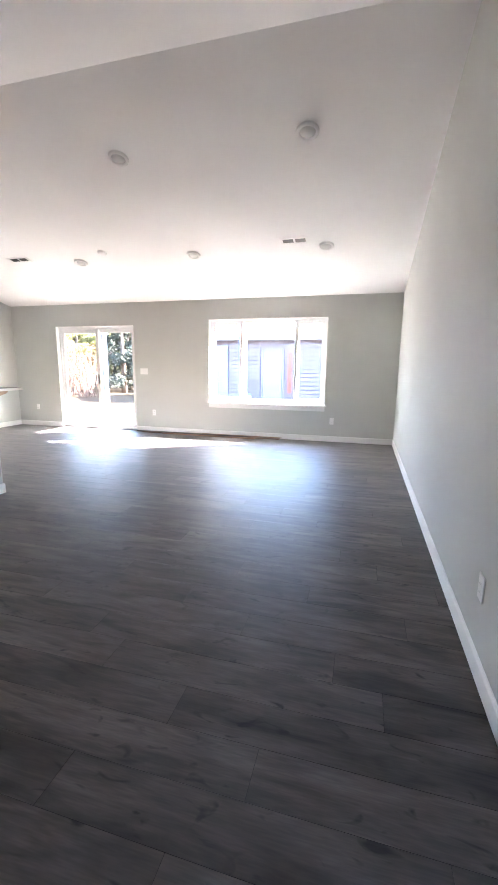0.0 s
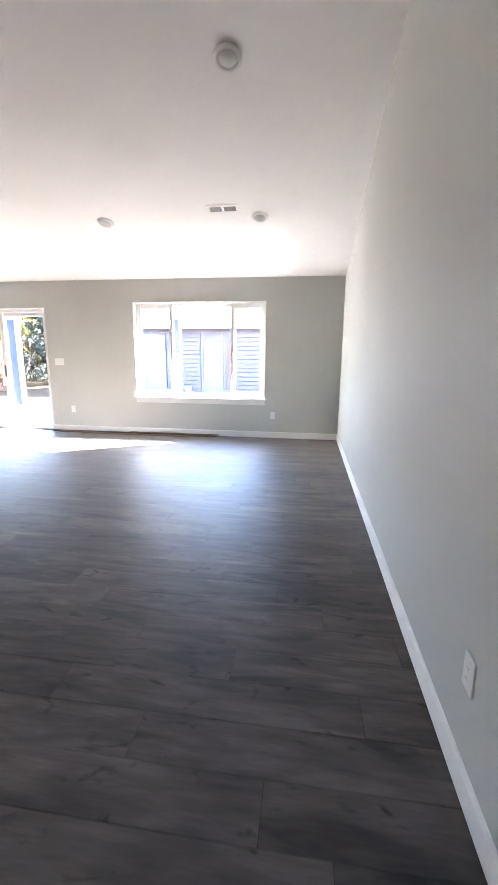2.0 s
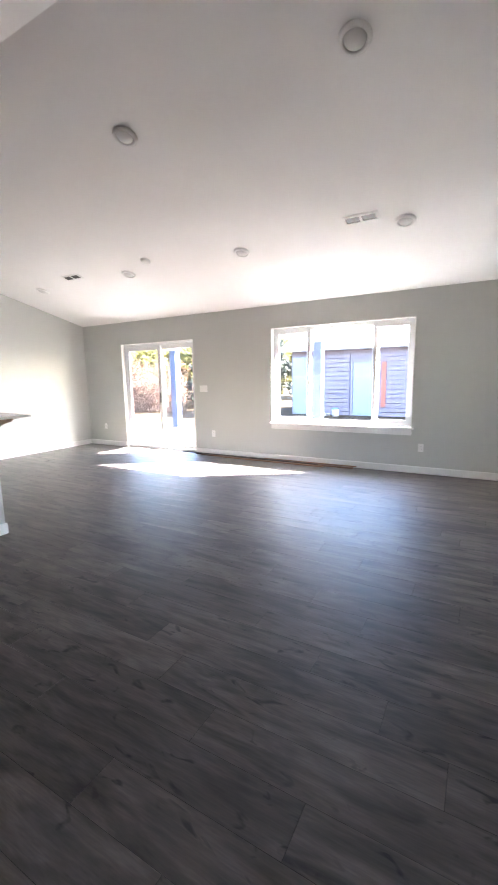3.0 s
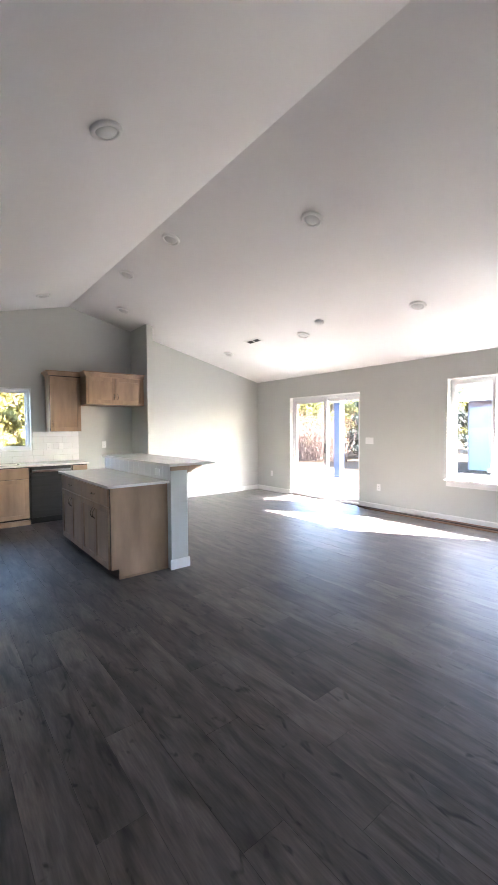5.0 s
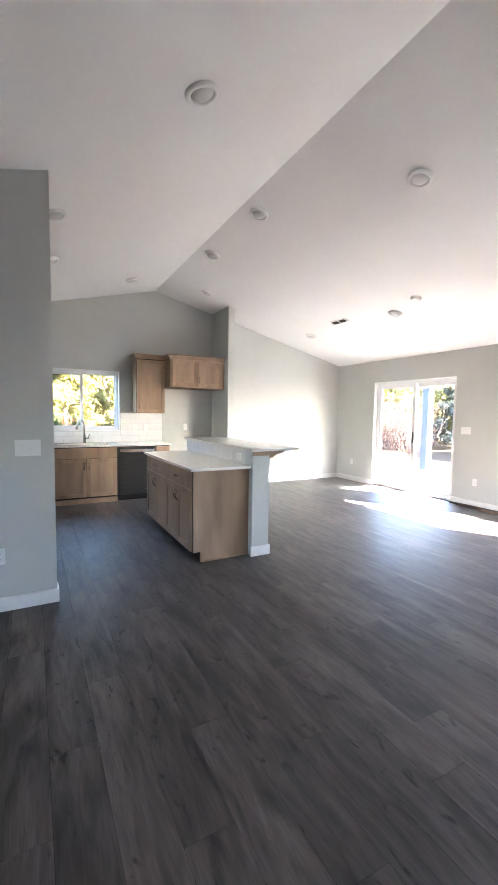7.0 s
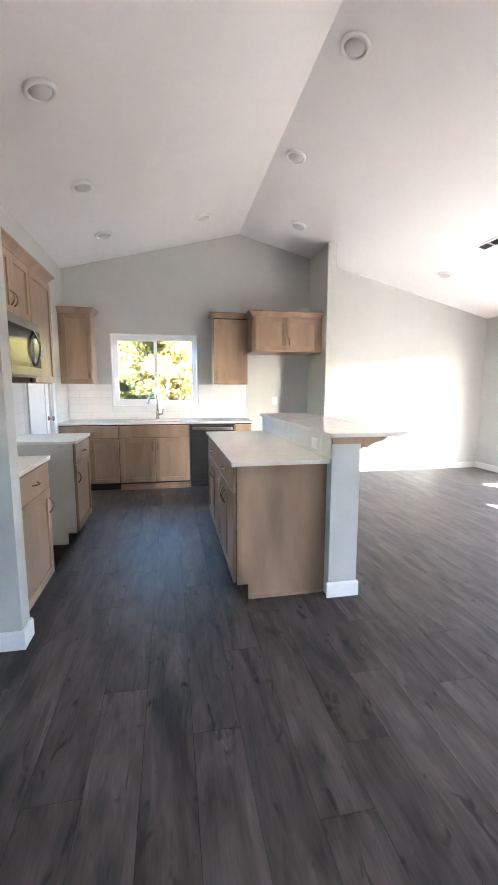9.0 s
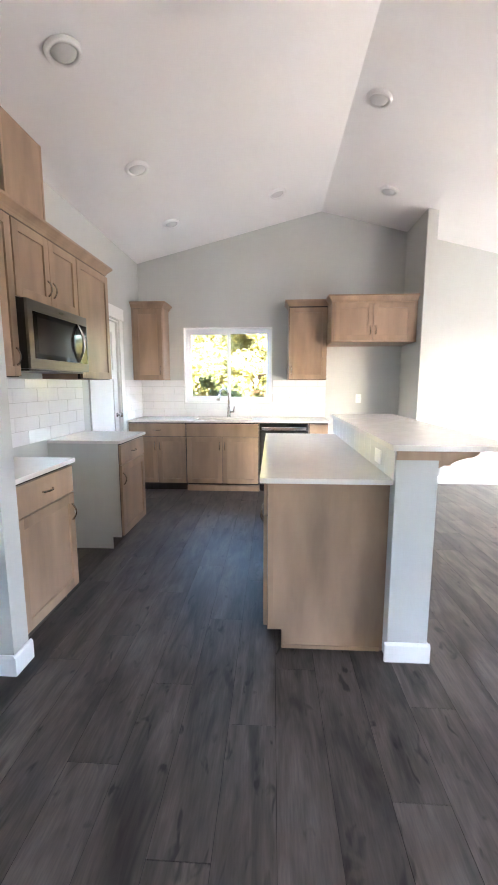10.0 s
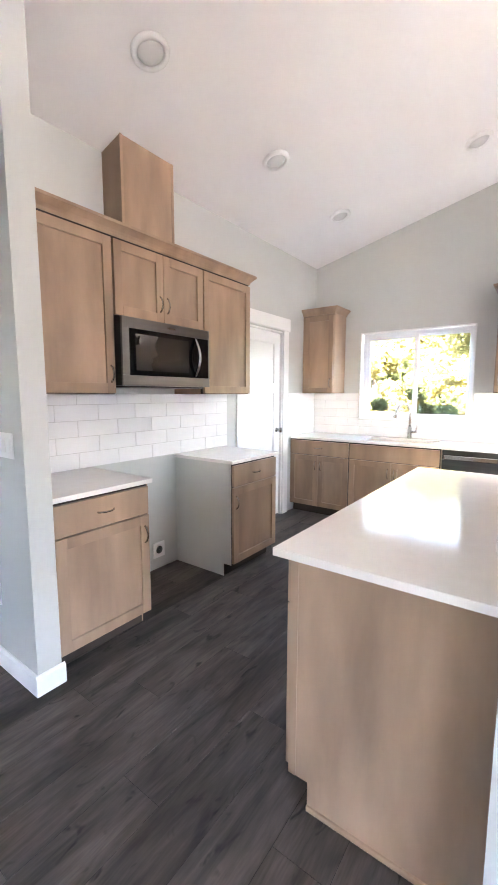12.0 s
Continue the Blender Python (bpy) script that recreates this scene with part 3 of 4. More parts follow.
def base_pair(u0, u1, drawer_handle=True, double=True, hs="rl", dz=0.168, ztop=0.872):
    """Fronts of a base cabinet: a drawer over one or two doors."""
    g = 0.006
    zd = ztop - dz
    out = [("drawer", u0 + g, u1 - g, zd + 0.007, ztop, drawer_handle)]
    if double:
        m = (u0 + u1) / 2
        out += [("door", u0 + g, m - 0.003, 0.11, zd, ("r", "top")), ("door", m + 0.003, u1 - g, 0.11, zd, ("l", "top"))]
    else:
        out += [("door", u0 + g, u1 - g, 0.11, zd, (hs, "top"))]
    return out


CT = 0.915        # worktop height
CB = 0.889        # underside of the worktop

# west run: fronts face +x, u runs along +y from the south wall
WF = Face((-7.075, 0, 0), (0, 1, 0), (1, 0, 0))
WD = 7.669 - 7.075
cabinet("base_cabinet", WF, KY + 0.006, 2.50, 0, CB - 0.002, WD, base_pair(KY + 0.01, 2.50), "stained maple corner base cabinet, a drawer over two doors", toe=0.1, group="base cabinets")
cabinet("sink_cabinet", WF, 2.504, 3.42, 0, CB - 0.002, WD, base_pair(2.504, 3.42, False), "stained maple sink base cabinet with a false front over two doors", toe=0.1, group="base cabinets")
bm = bmesh.new()
WF.box(bm, 2.50, 3.43, -0.06, -0.02, 0.0, 0.072, 0.003)
part("toe_board", bm, M_WOOD, bpy.data.objects["sink_cabinet"])
cabinet("end_cabinet", WF, 4.045, 4.28, 0, CB - 0.002, WD, base_pair(4.045, 4.28, False, False, "l"), "narrow stained maple base cabinet at the end of the run", toe=0.1, group="base cabinets", side_right=M_SIDE)

dw = thing("dishwasher", (-7.3, 3.73, 0), "black stainless built-in dishwasher with a bright bar handle", "dishwasher")
bm = bmesh.new()
WF.box(bm, 3.43, 4.036, -WD, -0.03, 0.1, CB - 0.004)
part("tub", bm, M_BLACK, dw)
bm = bmesh.new()
WF.box(bm, 3.434, 4.032, -0.029, 0.012, 0.1, 0.79, 0.004)
part("door", bm, M_DWFRONT, dw)
bm = bmesh.new()
WF.box(bm, 3.434, 4.032, -0.029, 0.008, 0.795, 0.882, 0.004)
part("control_strip", bm, M_DWFRONT, dw)
bm = bmesh.new()
WF.box(bm, 3.455, 4.011, 0.03, 0.05, 0.792, 0.84, 0.008)
WF.box(bm, 3.47, 3.49, 0.008, 0.034, 0.802, 0.822)
WF.box(bm, 3.976, 3.996, 0.008, 0.034, 0.802, 0.822)
part("handle", bm, M_STEELHI, dw, "polished steel bar handle")
bm = bmesh.new()
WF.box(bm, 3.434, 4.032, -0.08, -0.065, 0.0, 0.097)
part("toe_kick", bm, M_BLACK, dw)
bm = bmesh.new()
WF.box(bm, 3.86, 3.95, 0.012, 0.0135, 0.175, 0.187)
part("badge", bm, M_STEELHI, dw, "small metal badge")

# worktop with the cut-out of the double sink
top_w = thing("worktop_sink", (-7.35, 3.0, CB), "white quartz worktop with undermounted sink along the window wall", "worktop")
bm = bmesh.new()
X0, X1, Y0, Y1 = WX + 0.012, -7.035, KY + 0.012, 4.30
sx0, sx1, sy0, sy1 = -7.53, -7.15, 2.58, 3.33
for q in ((X0, X1, Y0, sy0), (X0, X1, sy1, Y1), (X0, sx0, sy0, sy1), (sx1, X1, sy0, sy1)):
    bx(bm, *q, CB, CT)
part("slab", bm, M_QUARTZ, top_w)
sink = thing("sink", (-7.34, 2.95, CB - 0.2), "stainless steel undermount double bowl sink", "sink")
for name, a, b in (("bowl", sy0 - 0.005, 2.935), ("bowl", 2.975, sy1 + 0.005)):
    bm = bmesh.new()
    xa, xb, zb = sx0 - 0.005, sx1 + 0.005, CB - 0.19
    bx(bm, xa, xb, a, b, zb - 0.003, zb)
    for q in ((xa - 0.003, xa, a, b), (xb, xb + 0.003, a, b), (xa, xb, a - 0.003, a), (xa, xb, b, b + 0.003)):
        bx(bm, *q, zb, CB - 0.001)
    part(name, bm, M_SINK, sink)
bm = bmesh.new()
bx(bm, sx0, sx1, 2.939, 2.971, CB - 0.03, CB - 0.012, 0.004)
part("divider", bm, M_SINK, sink)

fau = thing("faucet", (-7.59, 2.955, CT), "brushed steel pull-down kitchen faucet with a side lever behind the sink", "faucet")
fx, fy = -7.59, 2.99
bm = bmesh.new()
lathe(bm, [(0.001, 0), (0.03, 0), (0.03, 0.006), (0.024, 0.012), (0.022, 0.12), (0.018, 0.135), (0.013, 0.14)], (fx, fy, CT))
part("base", bm, M_CHROME, fau)
bm = bmesh.new()
dirv = Vector((0.72, -0.62, 0)).normalized()
R = 0.085
pts = [Vector((fx, fy, CT + 0.13)), Vector((fx, fy, CT + 0.30))]
for k in range(1, 13):
    a = math.pi * k / 12 * 0.93
    pts.append(Vector((fx, fy, CT + 0.30)) + dirv * (R - R * math.cos(a)) + Vector((0, 0, R * math.sin(a))))
tube(bm, pts, 0.0145, 12)
part("spout", bm, M_CHROME, fau)
bm = bmesh.new()
e = pts[-1]
dn = (pts[-1] - pts[-2]).normalized()
tube(bm, [e, e + dn * 0.03, e + dn * 0.09], [0.016, 0.019, 0.023], 12)
part("spray_head", bm, M_CHROME, fau)
bm = bmesh.new()
tube(bm, [(fx, fy, CT + 0.075), (fx, fy + 0.075, CT + 0.075)], 0.014, 10)
tube(bm, [(fx, fy + 0.066, CT + 0.08), (fx + 0.01, fy + 0.078, CT + 0.15)], [0.007, 0.009], 8)
part("lever", bm, M_CHROME, fau)

# wall cabinets on the west wall
WU = Face((-7.345, 0, 0), (0, 1, 0), (1, 0, 0))
UD = 7.673 - 7.345
ZU0, ZU1 = 1.42, 2.345
cabinet("wall_cabinet", WU, KY + 0.003, 2.165, ZU0, ZU1, UD, [("door", KY + 0.04, 2.16, ZU0 + 0.006, ZU1 - 0.03, ("r", "bottom"))], "single-door stained maple wall cabinet in the corner beside the window", crown=(False, True), frame_wood=True, group="wall cabinets")
cabinet("wall_cabinet", WU, 3.79, 4.275, ZU0, ZU1, UD, [("door", 3.796, 4.269, ZU0 + 0.006, ZU1 - 0.03, ("l", "bottom"))], "single-door stained maple wall cabinet next to the refrigerator recess", crown=(True, False), group="wall cabinets")
FU = Face((-7.085, 0, 0), (0, 1, 0), (1, 0, 0))
cabinet("refrigerator_cabinet", FU, 4.29, 5.29, 1.865, ZU1, 7.673 - 7.085, [("door", 4.325, 4.772, 1.885, ZU1 - 0.03, ("r", "bottom")), ("door", 4.776, 5.235, 1.885, ZU1 - 0.03, ("l", "bottom"))], "deep two-door stained maple cabinet above the empty refrigerator recess", crown=(True, False), frame_wood=True, group="wall cabinets")

# south run: fronts face +y, u runs along +x
SF = Face((0, 2.345, 0), (1, 0, 0), (0, 1, 0))
SDp = 2.345 - KY - 0.006
cabinet("base_cabinet", SF, -4.412, -3.836, 0, CB - 0.002, SDp, base_pair(-4.412, -3.836, True, False, "l"), "stained maple base cabinet, one drawer and door, by the end wall", toe=0.1, group="base cabinets", side_left=M_WOOD)
cabinet("base_cabinet", SF, -5.80, -5.206, 0, CB - 0.002, SDp, base_pair(-5.80, -5.206, True, False, "r"), "stained maple base cabinet with pale painted side by range gap", toe=0.1, group="base cabinets", side_right=M_SIDE)
for nm, a, b, lab in (("worktop", -4.432, -3.832, "short white quartz worktop against the end wall"), ("worktop", -5.83, -5.182, "short white quartz worktop beside the pantry door")):
    t = thing(nm, ((a + b) / 2, 2.06, CB), lab, "worktop", "short worktops")
    bm = bmesh.new()
    bx(bm, a, b, KY + 0.012, 2.376, CB, CT, 0.002)
    part("slab", bm, M_QUARTZ, t)

SU = Face((0, 2.065, 0), (1, 0, 0), (0, 1, 0))
SUD = 2.065 - KY - 0.002
MX0, MX1 = -5.205, -4.425
g = 0.004
cabinet("wall_cabinet", SU, MX1 + 0.001, -3.834, 1.405, ZU1, SUD, [("door", MX1 + 0.01, -3.845, 1.41, ZU1 - 0.03, ("l", "bottom"))], "wide single-door stained maple wall cabinet beside the microwave", group="wall cabinets")
cabinet("wall_cabinet", SU, MX0, MX1, 1.872, ZU1, SUD, [("door", MX0 + g, -4.817, 1.88, ZU1 - 0.03, ("r", "bottom")), ("door", -4.813, MX1 - g, 1.88, ZU1 - 0.03, ("l", "bottom"))], "short two-door stained maple wall cabinet above the microwave", group="wall cabinets")
cr = cabinet("wall_cabinet", SU, -5.80, MX0 - 0.001, 1.405, ZU1, SUD, [("door", -5.795, MX0 - 0.008, 1.41, ZU1 - 0.03, None)], "single-door stained maple wall cabinet beside the pantry door", group="wall cabinets")
add_crown(SU, cr, -5.80, -3.834, ZU1, SUD, True, False)

chase = thing("vent_chase", (-4.82, 1.85, 2.4), "stained maple vent chase rising from the wall cabinets to the ceiling", "vent chase")
bm = bmesh.new()
extrude_poly(bm, [(KY + 0.002, ZU1 + 0.002), (1.95, ZU1 + 0.002), (1.95, ceil_z(1.95) - 0.003), (KY + 0.002, ceil_z(KY) - 0.004)], "x", -5.045, -4.605)
part("body", bm, M_WOOD, chase)
for a in (-5.049, -4.621):
    bm = bmesh.new()
    extrude_poly(bm, [(1.9505, ZU1 + 0.07), (1.954, ZU1 + 0.07), (1.954, ceil_z(1.954) - 0.004), (1.9505, ceil_z(1.95) - 0.004)], "x", a, a + 0.02)
    part("corner_strip", bm, M_WOOD, chase)

# microwave
mw = thing("microwave", (-4.815, 1.95, 1.445), "stainless over-the-range microwave with black glass door", "microwave")
MWF = Face((0, 2.125, 0), (1, 0, 0), (0, 1, 0))
ma, mb, mz0, mz1 = MX0 + 0.003, MX1 - 0.003, 1.445, 1.868
bm = bmesh.new()
bx(bm, ma, mb, KY + 0.004, 2.125, mz0 + 0.012, mz1)
part("body", bm, M_BLACK, mw)
bm = bmesh.new()
bx(bm, ma + 0.03, mb - 0.03, KY + 0.05, 2.11, mz0, mz0 + 0.011)
part("vent_base", bm, M_BLACK, mw)
bm = bmesh.new()
fr = 0.018
MWF.box(bm, ma, mb, 0.001, fr, mz1 - 0.065, mz1, 0.003)
MWF.box(bm, ma, mb, 0.001, fr, mz0 + 0.012, mz0 + 0.075, 0.003)
MWF.box(bm, mb - 0.05, mb, 0.001, fr, mz0 + 0.075, mz1 - 0.065)
MWF.box(bm, ma, ma + 0.012, 0.001, fr, mz0 + 0.075, mz1 - 0.065)
part("door_frame", bm, M_STEEL, mw, "dark stainless surround")
bm = bmesh.new()
MWF.box(bm, ma + 0.165, mb - 0.05, 0.001, 0.014, mz0 + 0.075, mz1 - 0.065)
part("door_glass", bm, M_BLKGLASS, mw, "black glass door window")
bm = bmesh.new()
MWF.box(bm, ma + 0.012, ma + 0.165, 0.001, 0.015, mz0 + 0.075, mz1 - 0.065)
part("control_panel", bm, M_BLKGLASS, mw, "black glass control panel")
bm = bmesh.new()
MWF.box(bm, ma + 0.215, mb - 0.1, 0.0142, 0.0155, mz0 + 0.105, mz1 - 0.095)
part("door_mesh", bm, mat("microwave_mesh", (0.02, 0.019, 0.018), 0.12, var=0.1, spec=0.6), mw)
bm = bmesh.new()
pts = []
for k in range(13):
    s = k / 12
    pts.append(MWF.p(ma + 0.15, 0.016 + 0.045 * math.sin(math.pi * s), mz0 + 0.085 + s * 0.27))
tube(bm, pts, [0.008 + 0.004 * math.sin(math.pi * k / 12) for k in range(13)], 10)
part("handle", bm, M_STEELHI, mw, "bowed bright steel handle")
bm = bmesh.new()
MWF.box(bm, -4.86, -4.79, fr, fr + 0.001, mz1 - 0.037, mz1 - 0.027)
part("badge", bm, M_STEELHI, mw)

# ---- island ----
IF = Face((0, 3.57, 0), (-1, 0, 0), (0, -1, 0))       # u runs along -x, fronts face south
ID = 4.148 - 3.57
isl = cabinet("island_cabinet", IF, 4.004, 4.846, 0, CB - 0.002, ID, base_pair(4.004, 4.846), "stained maple island cabinet, drawer over two doors, full end panel", toe=0.1, group="island cabinets")
cabinet("island_cabinet", IF, 4.848, 5.69, 0, CB - 0.002, ID, base_pair(4.848, 5.69), "stained maple island cabinet with a drawer over two doors", toe=0.1, group="island cabinets")
bm = bmesh.new()
extrude_poly(bm, [(3.572, 0.1), (3.645, 0.1), (3.645, 0.0), (4.163, 0.0), (4.163, CB - 0.003), (3.572, CB - 0.003)], "x", -4.003, -3.992)
part("end_panel", bm, M_WOOD, isl)
bm = bmesh.new()
bx(bm, -3.9915, -3.983, 3.645, 4.148, 0.0, 0.02, 0.003)
part("shoe_moulding", bm, M_WOOD, isl)
bm = bmesh.new()
bx(bm, -3.9915, -3.989, 3.572, 3.60, 0.101, CB - 0.004)
part("edge_strip", bm, M_WOOD, isl)
t = thing("island_worktop", (-4.9, 3.85, CB), "white quartz worktop on the island", "worktop")
bm = bmesh.new()
bx(bm, -5.76, -3.942, 3.53, 4.163, CB, CT, 0.002)
part("slab", bm, M_QUARTZ, t)

PY0, PY1, PZ = 4.165, 4.357, 1.015
bm = bmesh.new()
bx(bm, -5.86, -3.918, PY0, PY1, 0, PZ)
structure("wall_pony", bm, M_WALL, "half-height painted wall behind the island", "wall")
baseboard(-3.918, PY0 - 0.014, -3.918, PY1 + 0.014, 1, 0, 0.1)
baseboard(-5.86, PY1, -3.918, PY1, 0, 1, 0.1)
bar = thing("bar_worktop", (-4.95, 4.42, 1.06), "raised white quartz breakfast bar on the half wall", "worktop")
bm = bmesh.new()
bx(bm, -5.93, -3.895, 4.14, 4.71, 1.06, 1.087, 0.002)
part("slab", bm, M_QUARTZ, bar)
bm = bmesh.new()
bx(bm, -5.87, -3.912, PY0 + 0.001, PY1 + 0.004, PZ + 0.001, 1.059)
part("sub_plate", bm, M_WOOD, bar)
for cx in (-3.99, -5.84):
    bm = bmesh.new()
    prof = [(PY1 + 0.005, 1.058), (4.545, 1.058), (4.545, 1.045), (4.53, 1.035)]
    for k in range(8):
        a = math.pi / 2 * k / 7
        prof.append((4.515 - 0.1 * math.sin(a), 1.028 - 0.03 * (1 - math.cos(a)) - 0.012 * math.sin(a)))
    prof += [(PY1 + 0.03, 0.99), (PY1 + 0.005, 0.975)]
    extrude_poly(bm, prof, "x", cx - 0.03, cx + 0.06)
    part("corbel", bm, M_WOOD, bar, "small curved wood bracket")


# ---- recessed lights and vents on the ceiling ----
def ceiling_pose(x, y):
    s = math.degrees(math.atan(SL)) * (-1 if y > RY else 1)
    return pose(x, y, ceil_z(y), s, 0, 0)


def recessed_light(m):
    e = new("recessed_light")
    bm = bmesh.new()
    lathe(bm, [(0.1, 0.0), (0.1, -0.008), (0.097, -0.018), (0.09, -0.024), (0.08, -0.025), (0.073, -0.02), (0.07, -0.012), (0.07, 0.0)], (0, 0, 0), sides=40)
    part("trim_ring", bm, M_TRIM, e)
    bm = bmesh.new()
    lathe(bm, [(0.0695, -0.008), (0.066, -0.015), (0.055, -0.024), (0.04, -0.031), (0.02, -0.035), (0.001, -0.036)], (0, 0, 0), sides=40)
    part("diffuser", bm, M_LENS, e)
    e.matrix_world = m
    return tagged(e, "round white recessed ceiling light, switched off", "ceiling light", "ceiling lights")


first = recessed_light(ceiling_pose(*LIGHTS[0]))
for x, y in LIGHTS[1:]:
    copy_thing(first, ceiling_pose(x, y))


def register(x, y):
    e = new("ceiling_vent")
    L, W = 0.36, 0.15
    bm = bmesh.new()
    for q in ((-L / 2, L / 2, -W / 2, -W / 2 + 0.03), (-L / 2, L / 2, W / 2 - 0.03, W / 2), (-L / 2, -L / 2 + 0.03, -W / 2 + 0.03, W / 2 - 0.03), (L / 2 - 0.03, L / 2, -W / 2 + 0.03, W / 2 - 0.03), (-0.012, 0.012, -W / 2 + 0.03, W / 2 - 0.03)):
        bx(bm, *q, -0.008, -0.0005, 0.001)
    part("frame", bm, M_TRIM, e)
    # flat black sheet in place of a shaded duct; slats coloured dark too
    bm = bmesh.new()
    bx(bm, -L / 2 + 0.03, L / 2 - 0.03, -W / 2 + 0.03, W / 2 - 0.03, -0.002, -0.0008)
    part("backing", bm, M_BLACK, e, "black sheet standing for the shade in the duct")
    bm = bmesh.new()
    for x0 in (-L / 2 + 0.03, 0.012):
        for k in range(9):
            u = x0 + 0.004 + k * 0.0155
            bx(bm, u, u + 0.003, -W / 2 + 0.03, W / 2 - 0.03, -0.006, -0.0021)
    part("slats", bm, M_VENT, e, "thin louvre slats coloured dark as if shaded")
    e.matrix_world = ceiling_pose(x, y)
    return tagged(e, "white slatted air register in the ceiling", "ceiling vent", "ceiling vents")


v1 = register(-1.30, 6.72)
copy_thing(v1, ceiling_pose(-5.68, 6.70))


det = new("smoke_detector")
bm = bmesh.new()
lathe(bm, [(0.001, -0.0005), (0.068, -0.0005), (0.068, -0.012), (0.001, -0.0121)], (0, 0, 0), sides=36)
part("base", bm, M_PLATE, det)
bm = bmesh.new()
lathe(bm, [(0.06, -0.0125), (0.062, -0.022), (0.055, -0.032), (0.03, -0.037), (0.001, -0.038)], (0, 0, 0), sides=36)
part("cover", bm, M_PLATE, det)
bm = bmesh.new()
lathe(bm, [(0.001, -0.0385), (0.009, -0.0385), (0.008, -0.0405), (0.001, -0.041)], (0.02, 0, 0), sides=14)
part("test_button", bm, M_TRIM, det)
det.matrix_world = ceiling_pose(-4.15, 6.67)
tagged(det, "round white smoke detector on the sloping ceiling", "smoke detector")


# ---- outlets and switches ----
def plate(name, face, u, z, w, h, kind, label, cat):
    c = thing(name, face.p(u, 0, z), label, cat)
    bm = bmesh.new()
    face.box(bm, u - w / 2, u + w / 2, 0.0005, 0.007, z - h / 2, z + h / 2, 0.002)
    part("cover_plate", bm, M_PLATE, c)
    if kind == "outlet":
        bm = bmesh.new()
        face.box(bm, u - 0.017, u + 0.017, 0.0075, 0.009, z - 0.034, z + 0.034, 0.0004)
        s = part("socket", bm, M_PLATE, c)
        for dz in (-0.019, 0.019):
            for du in (-0.006, 0.006):
                bm = bmesh.new()
                face.box(bm, u + du - 0.001, u + du + 0.001, 0.0091, 0.0095, z + dz - 0.004, z + dz + 0.004)
                part("slot", bm, M_BLACK, s)
    elif kind == "blank":
        pass
    else:
        for k in range(kind):
            uu = u + (k - (kind - 1) / 2) * 0.046
            bm = bmesh.new()
            face.box(bm, uu - 0.016, uu + 0.016, 0.0075, 0.0105, z - 0.033, z + 0.033, 0.001)
            part("rocker", bm, M_PLATE, c)
    return c


NF = Face((0, NY, 0), (1, 0, 0), (0, -1, 0))
EF = Face((EX, 0, 0), (0, 1, 0), (-1, 0, 0))
TF = Face((-3.715, 0, 0), (0, 1, 0), (1, 0, 0))
KF = Face((0, KY, 0), (1, 0, 0), (0, 1, 0))
WW = Face((WX, 0, 0), (0, 1, 0), (1, 0, 0))
OUT = "white outlet cover plate on the gray wall"
plate("outlet", NF, -7.175, 0.41, 0.072, 0.117, "outlet", OUT, "outlet")
plate("outlet", NF, -4.35, 0.39, 0.072, 0.117, "outlet", OUT, "outlet")
plate("outlet", NF, -0.83, 0.37, 0.072, 0.117, "outlet", OUT, "outlet")
plate("outlet", EF, 2.95, 0.39, 0.072, 0.117, "outlet", OUT, "outlet")
plate("light_switch", NF, -4.54, 1.205, 0.165, 0.117, 3, "white three-gang switch plate beside the patio door", "light switch")
plate("light_switch", TF, 2.215, 1.17, 0.165, 0.117, 3, "white three-gang switch plate on the short end wall", "light switch")
plate("outlet", TF, 2.02, 0.40, 0.072, 0.117, "outlet", OUT, "outlet")
plate("outlet", WW, 4.76, 1.17, 0.072, 0.117, "outlet", "white outlet cover plate inside the refrigerator recess", "outlet")
rng_out = plate("range_outlet", KF, -5.0, 0.155, 0.115, 0.125, "blank", "white range outlet plate with a black round socket", "outlet")
bm = bmesh.new()
lathe(bm, [(0.001, 0.012), (0.03, 0.012), (0.031, 0.0075)], (-5.0, KY, 0.155), (0, 1, 0))
part("socket", bm, M_BLACK, rng_out, "black round socket")


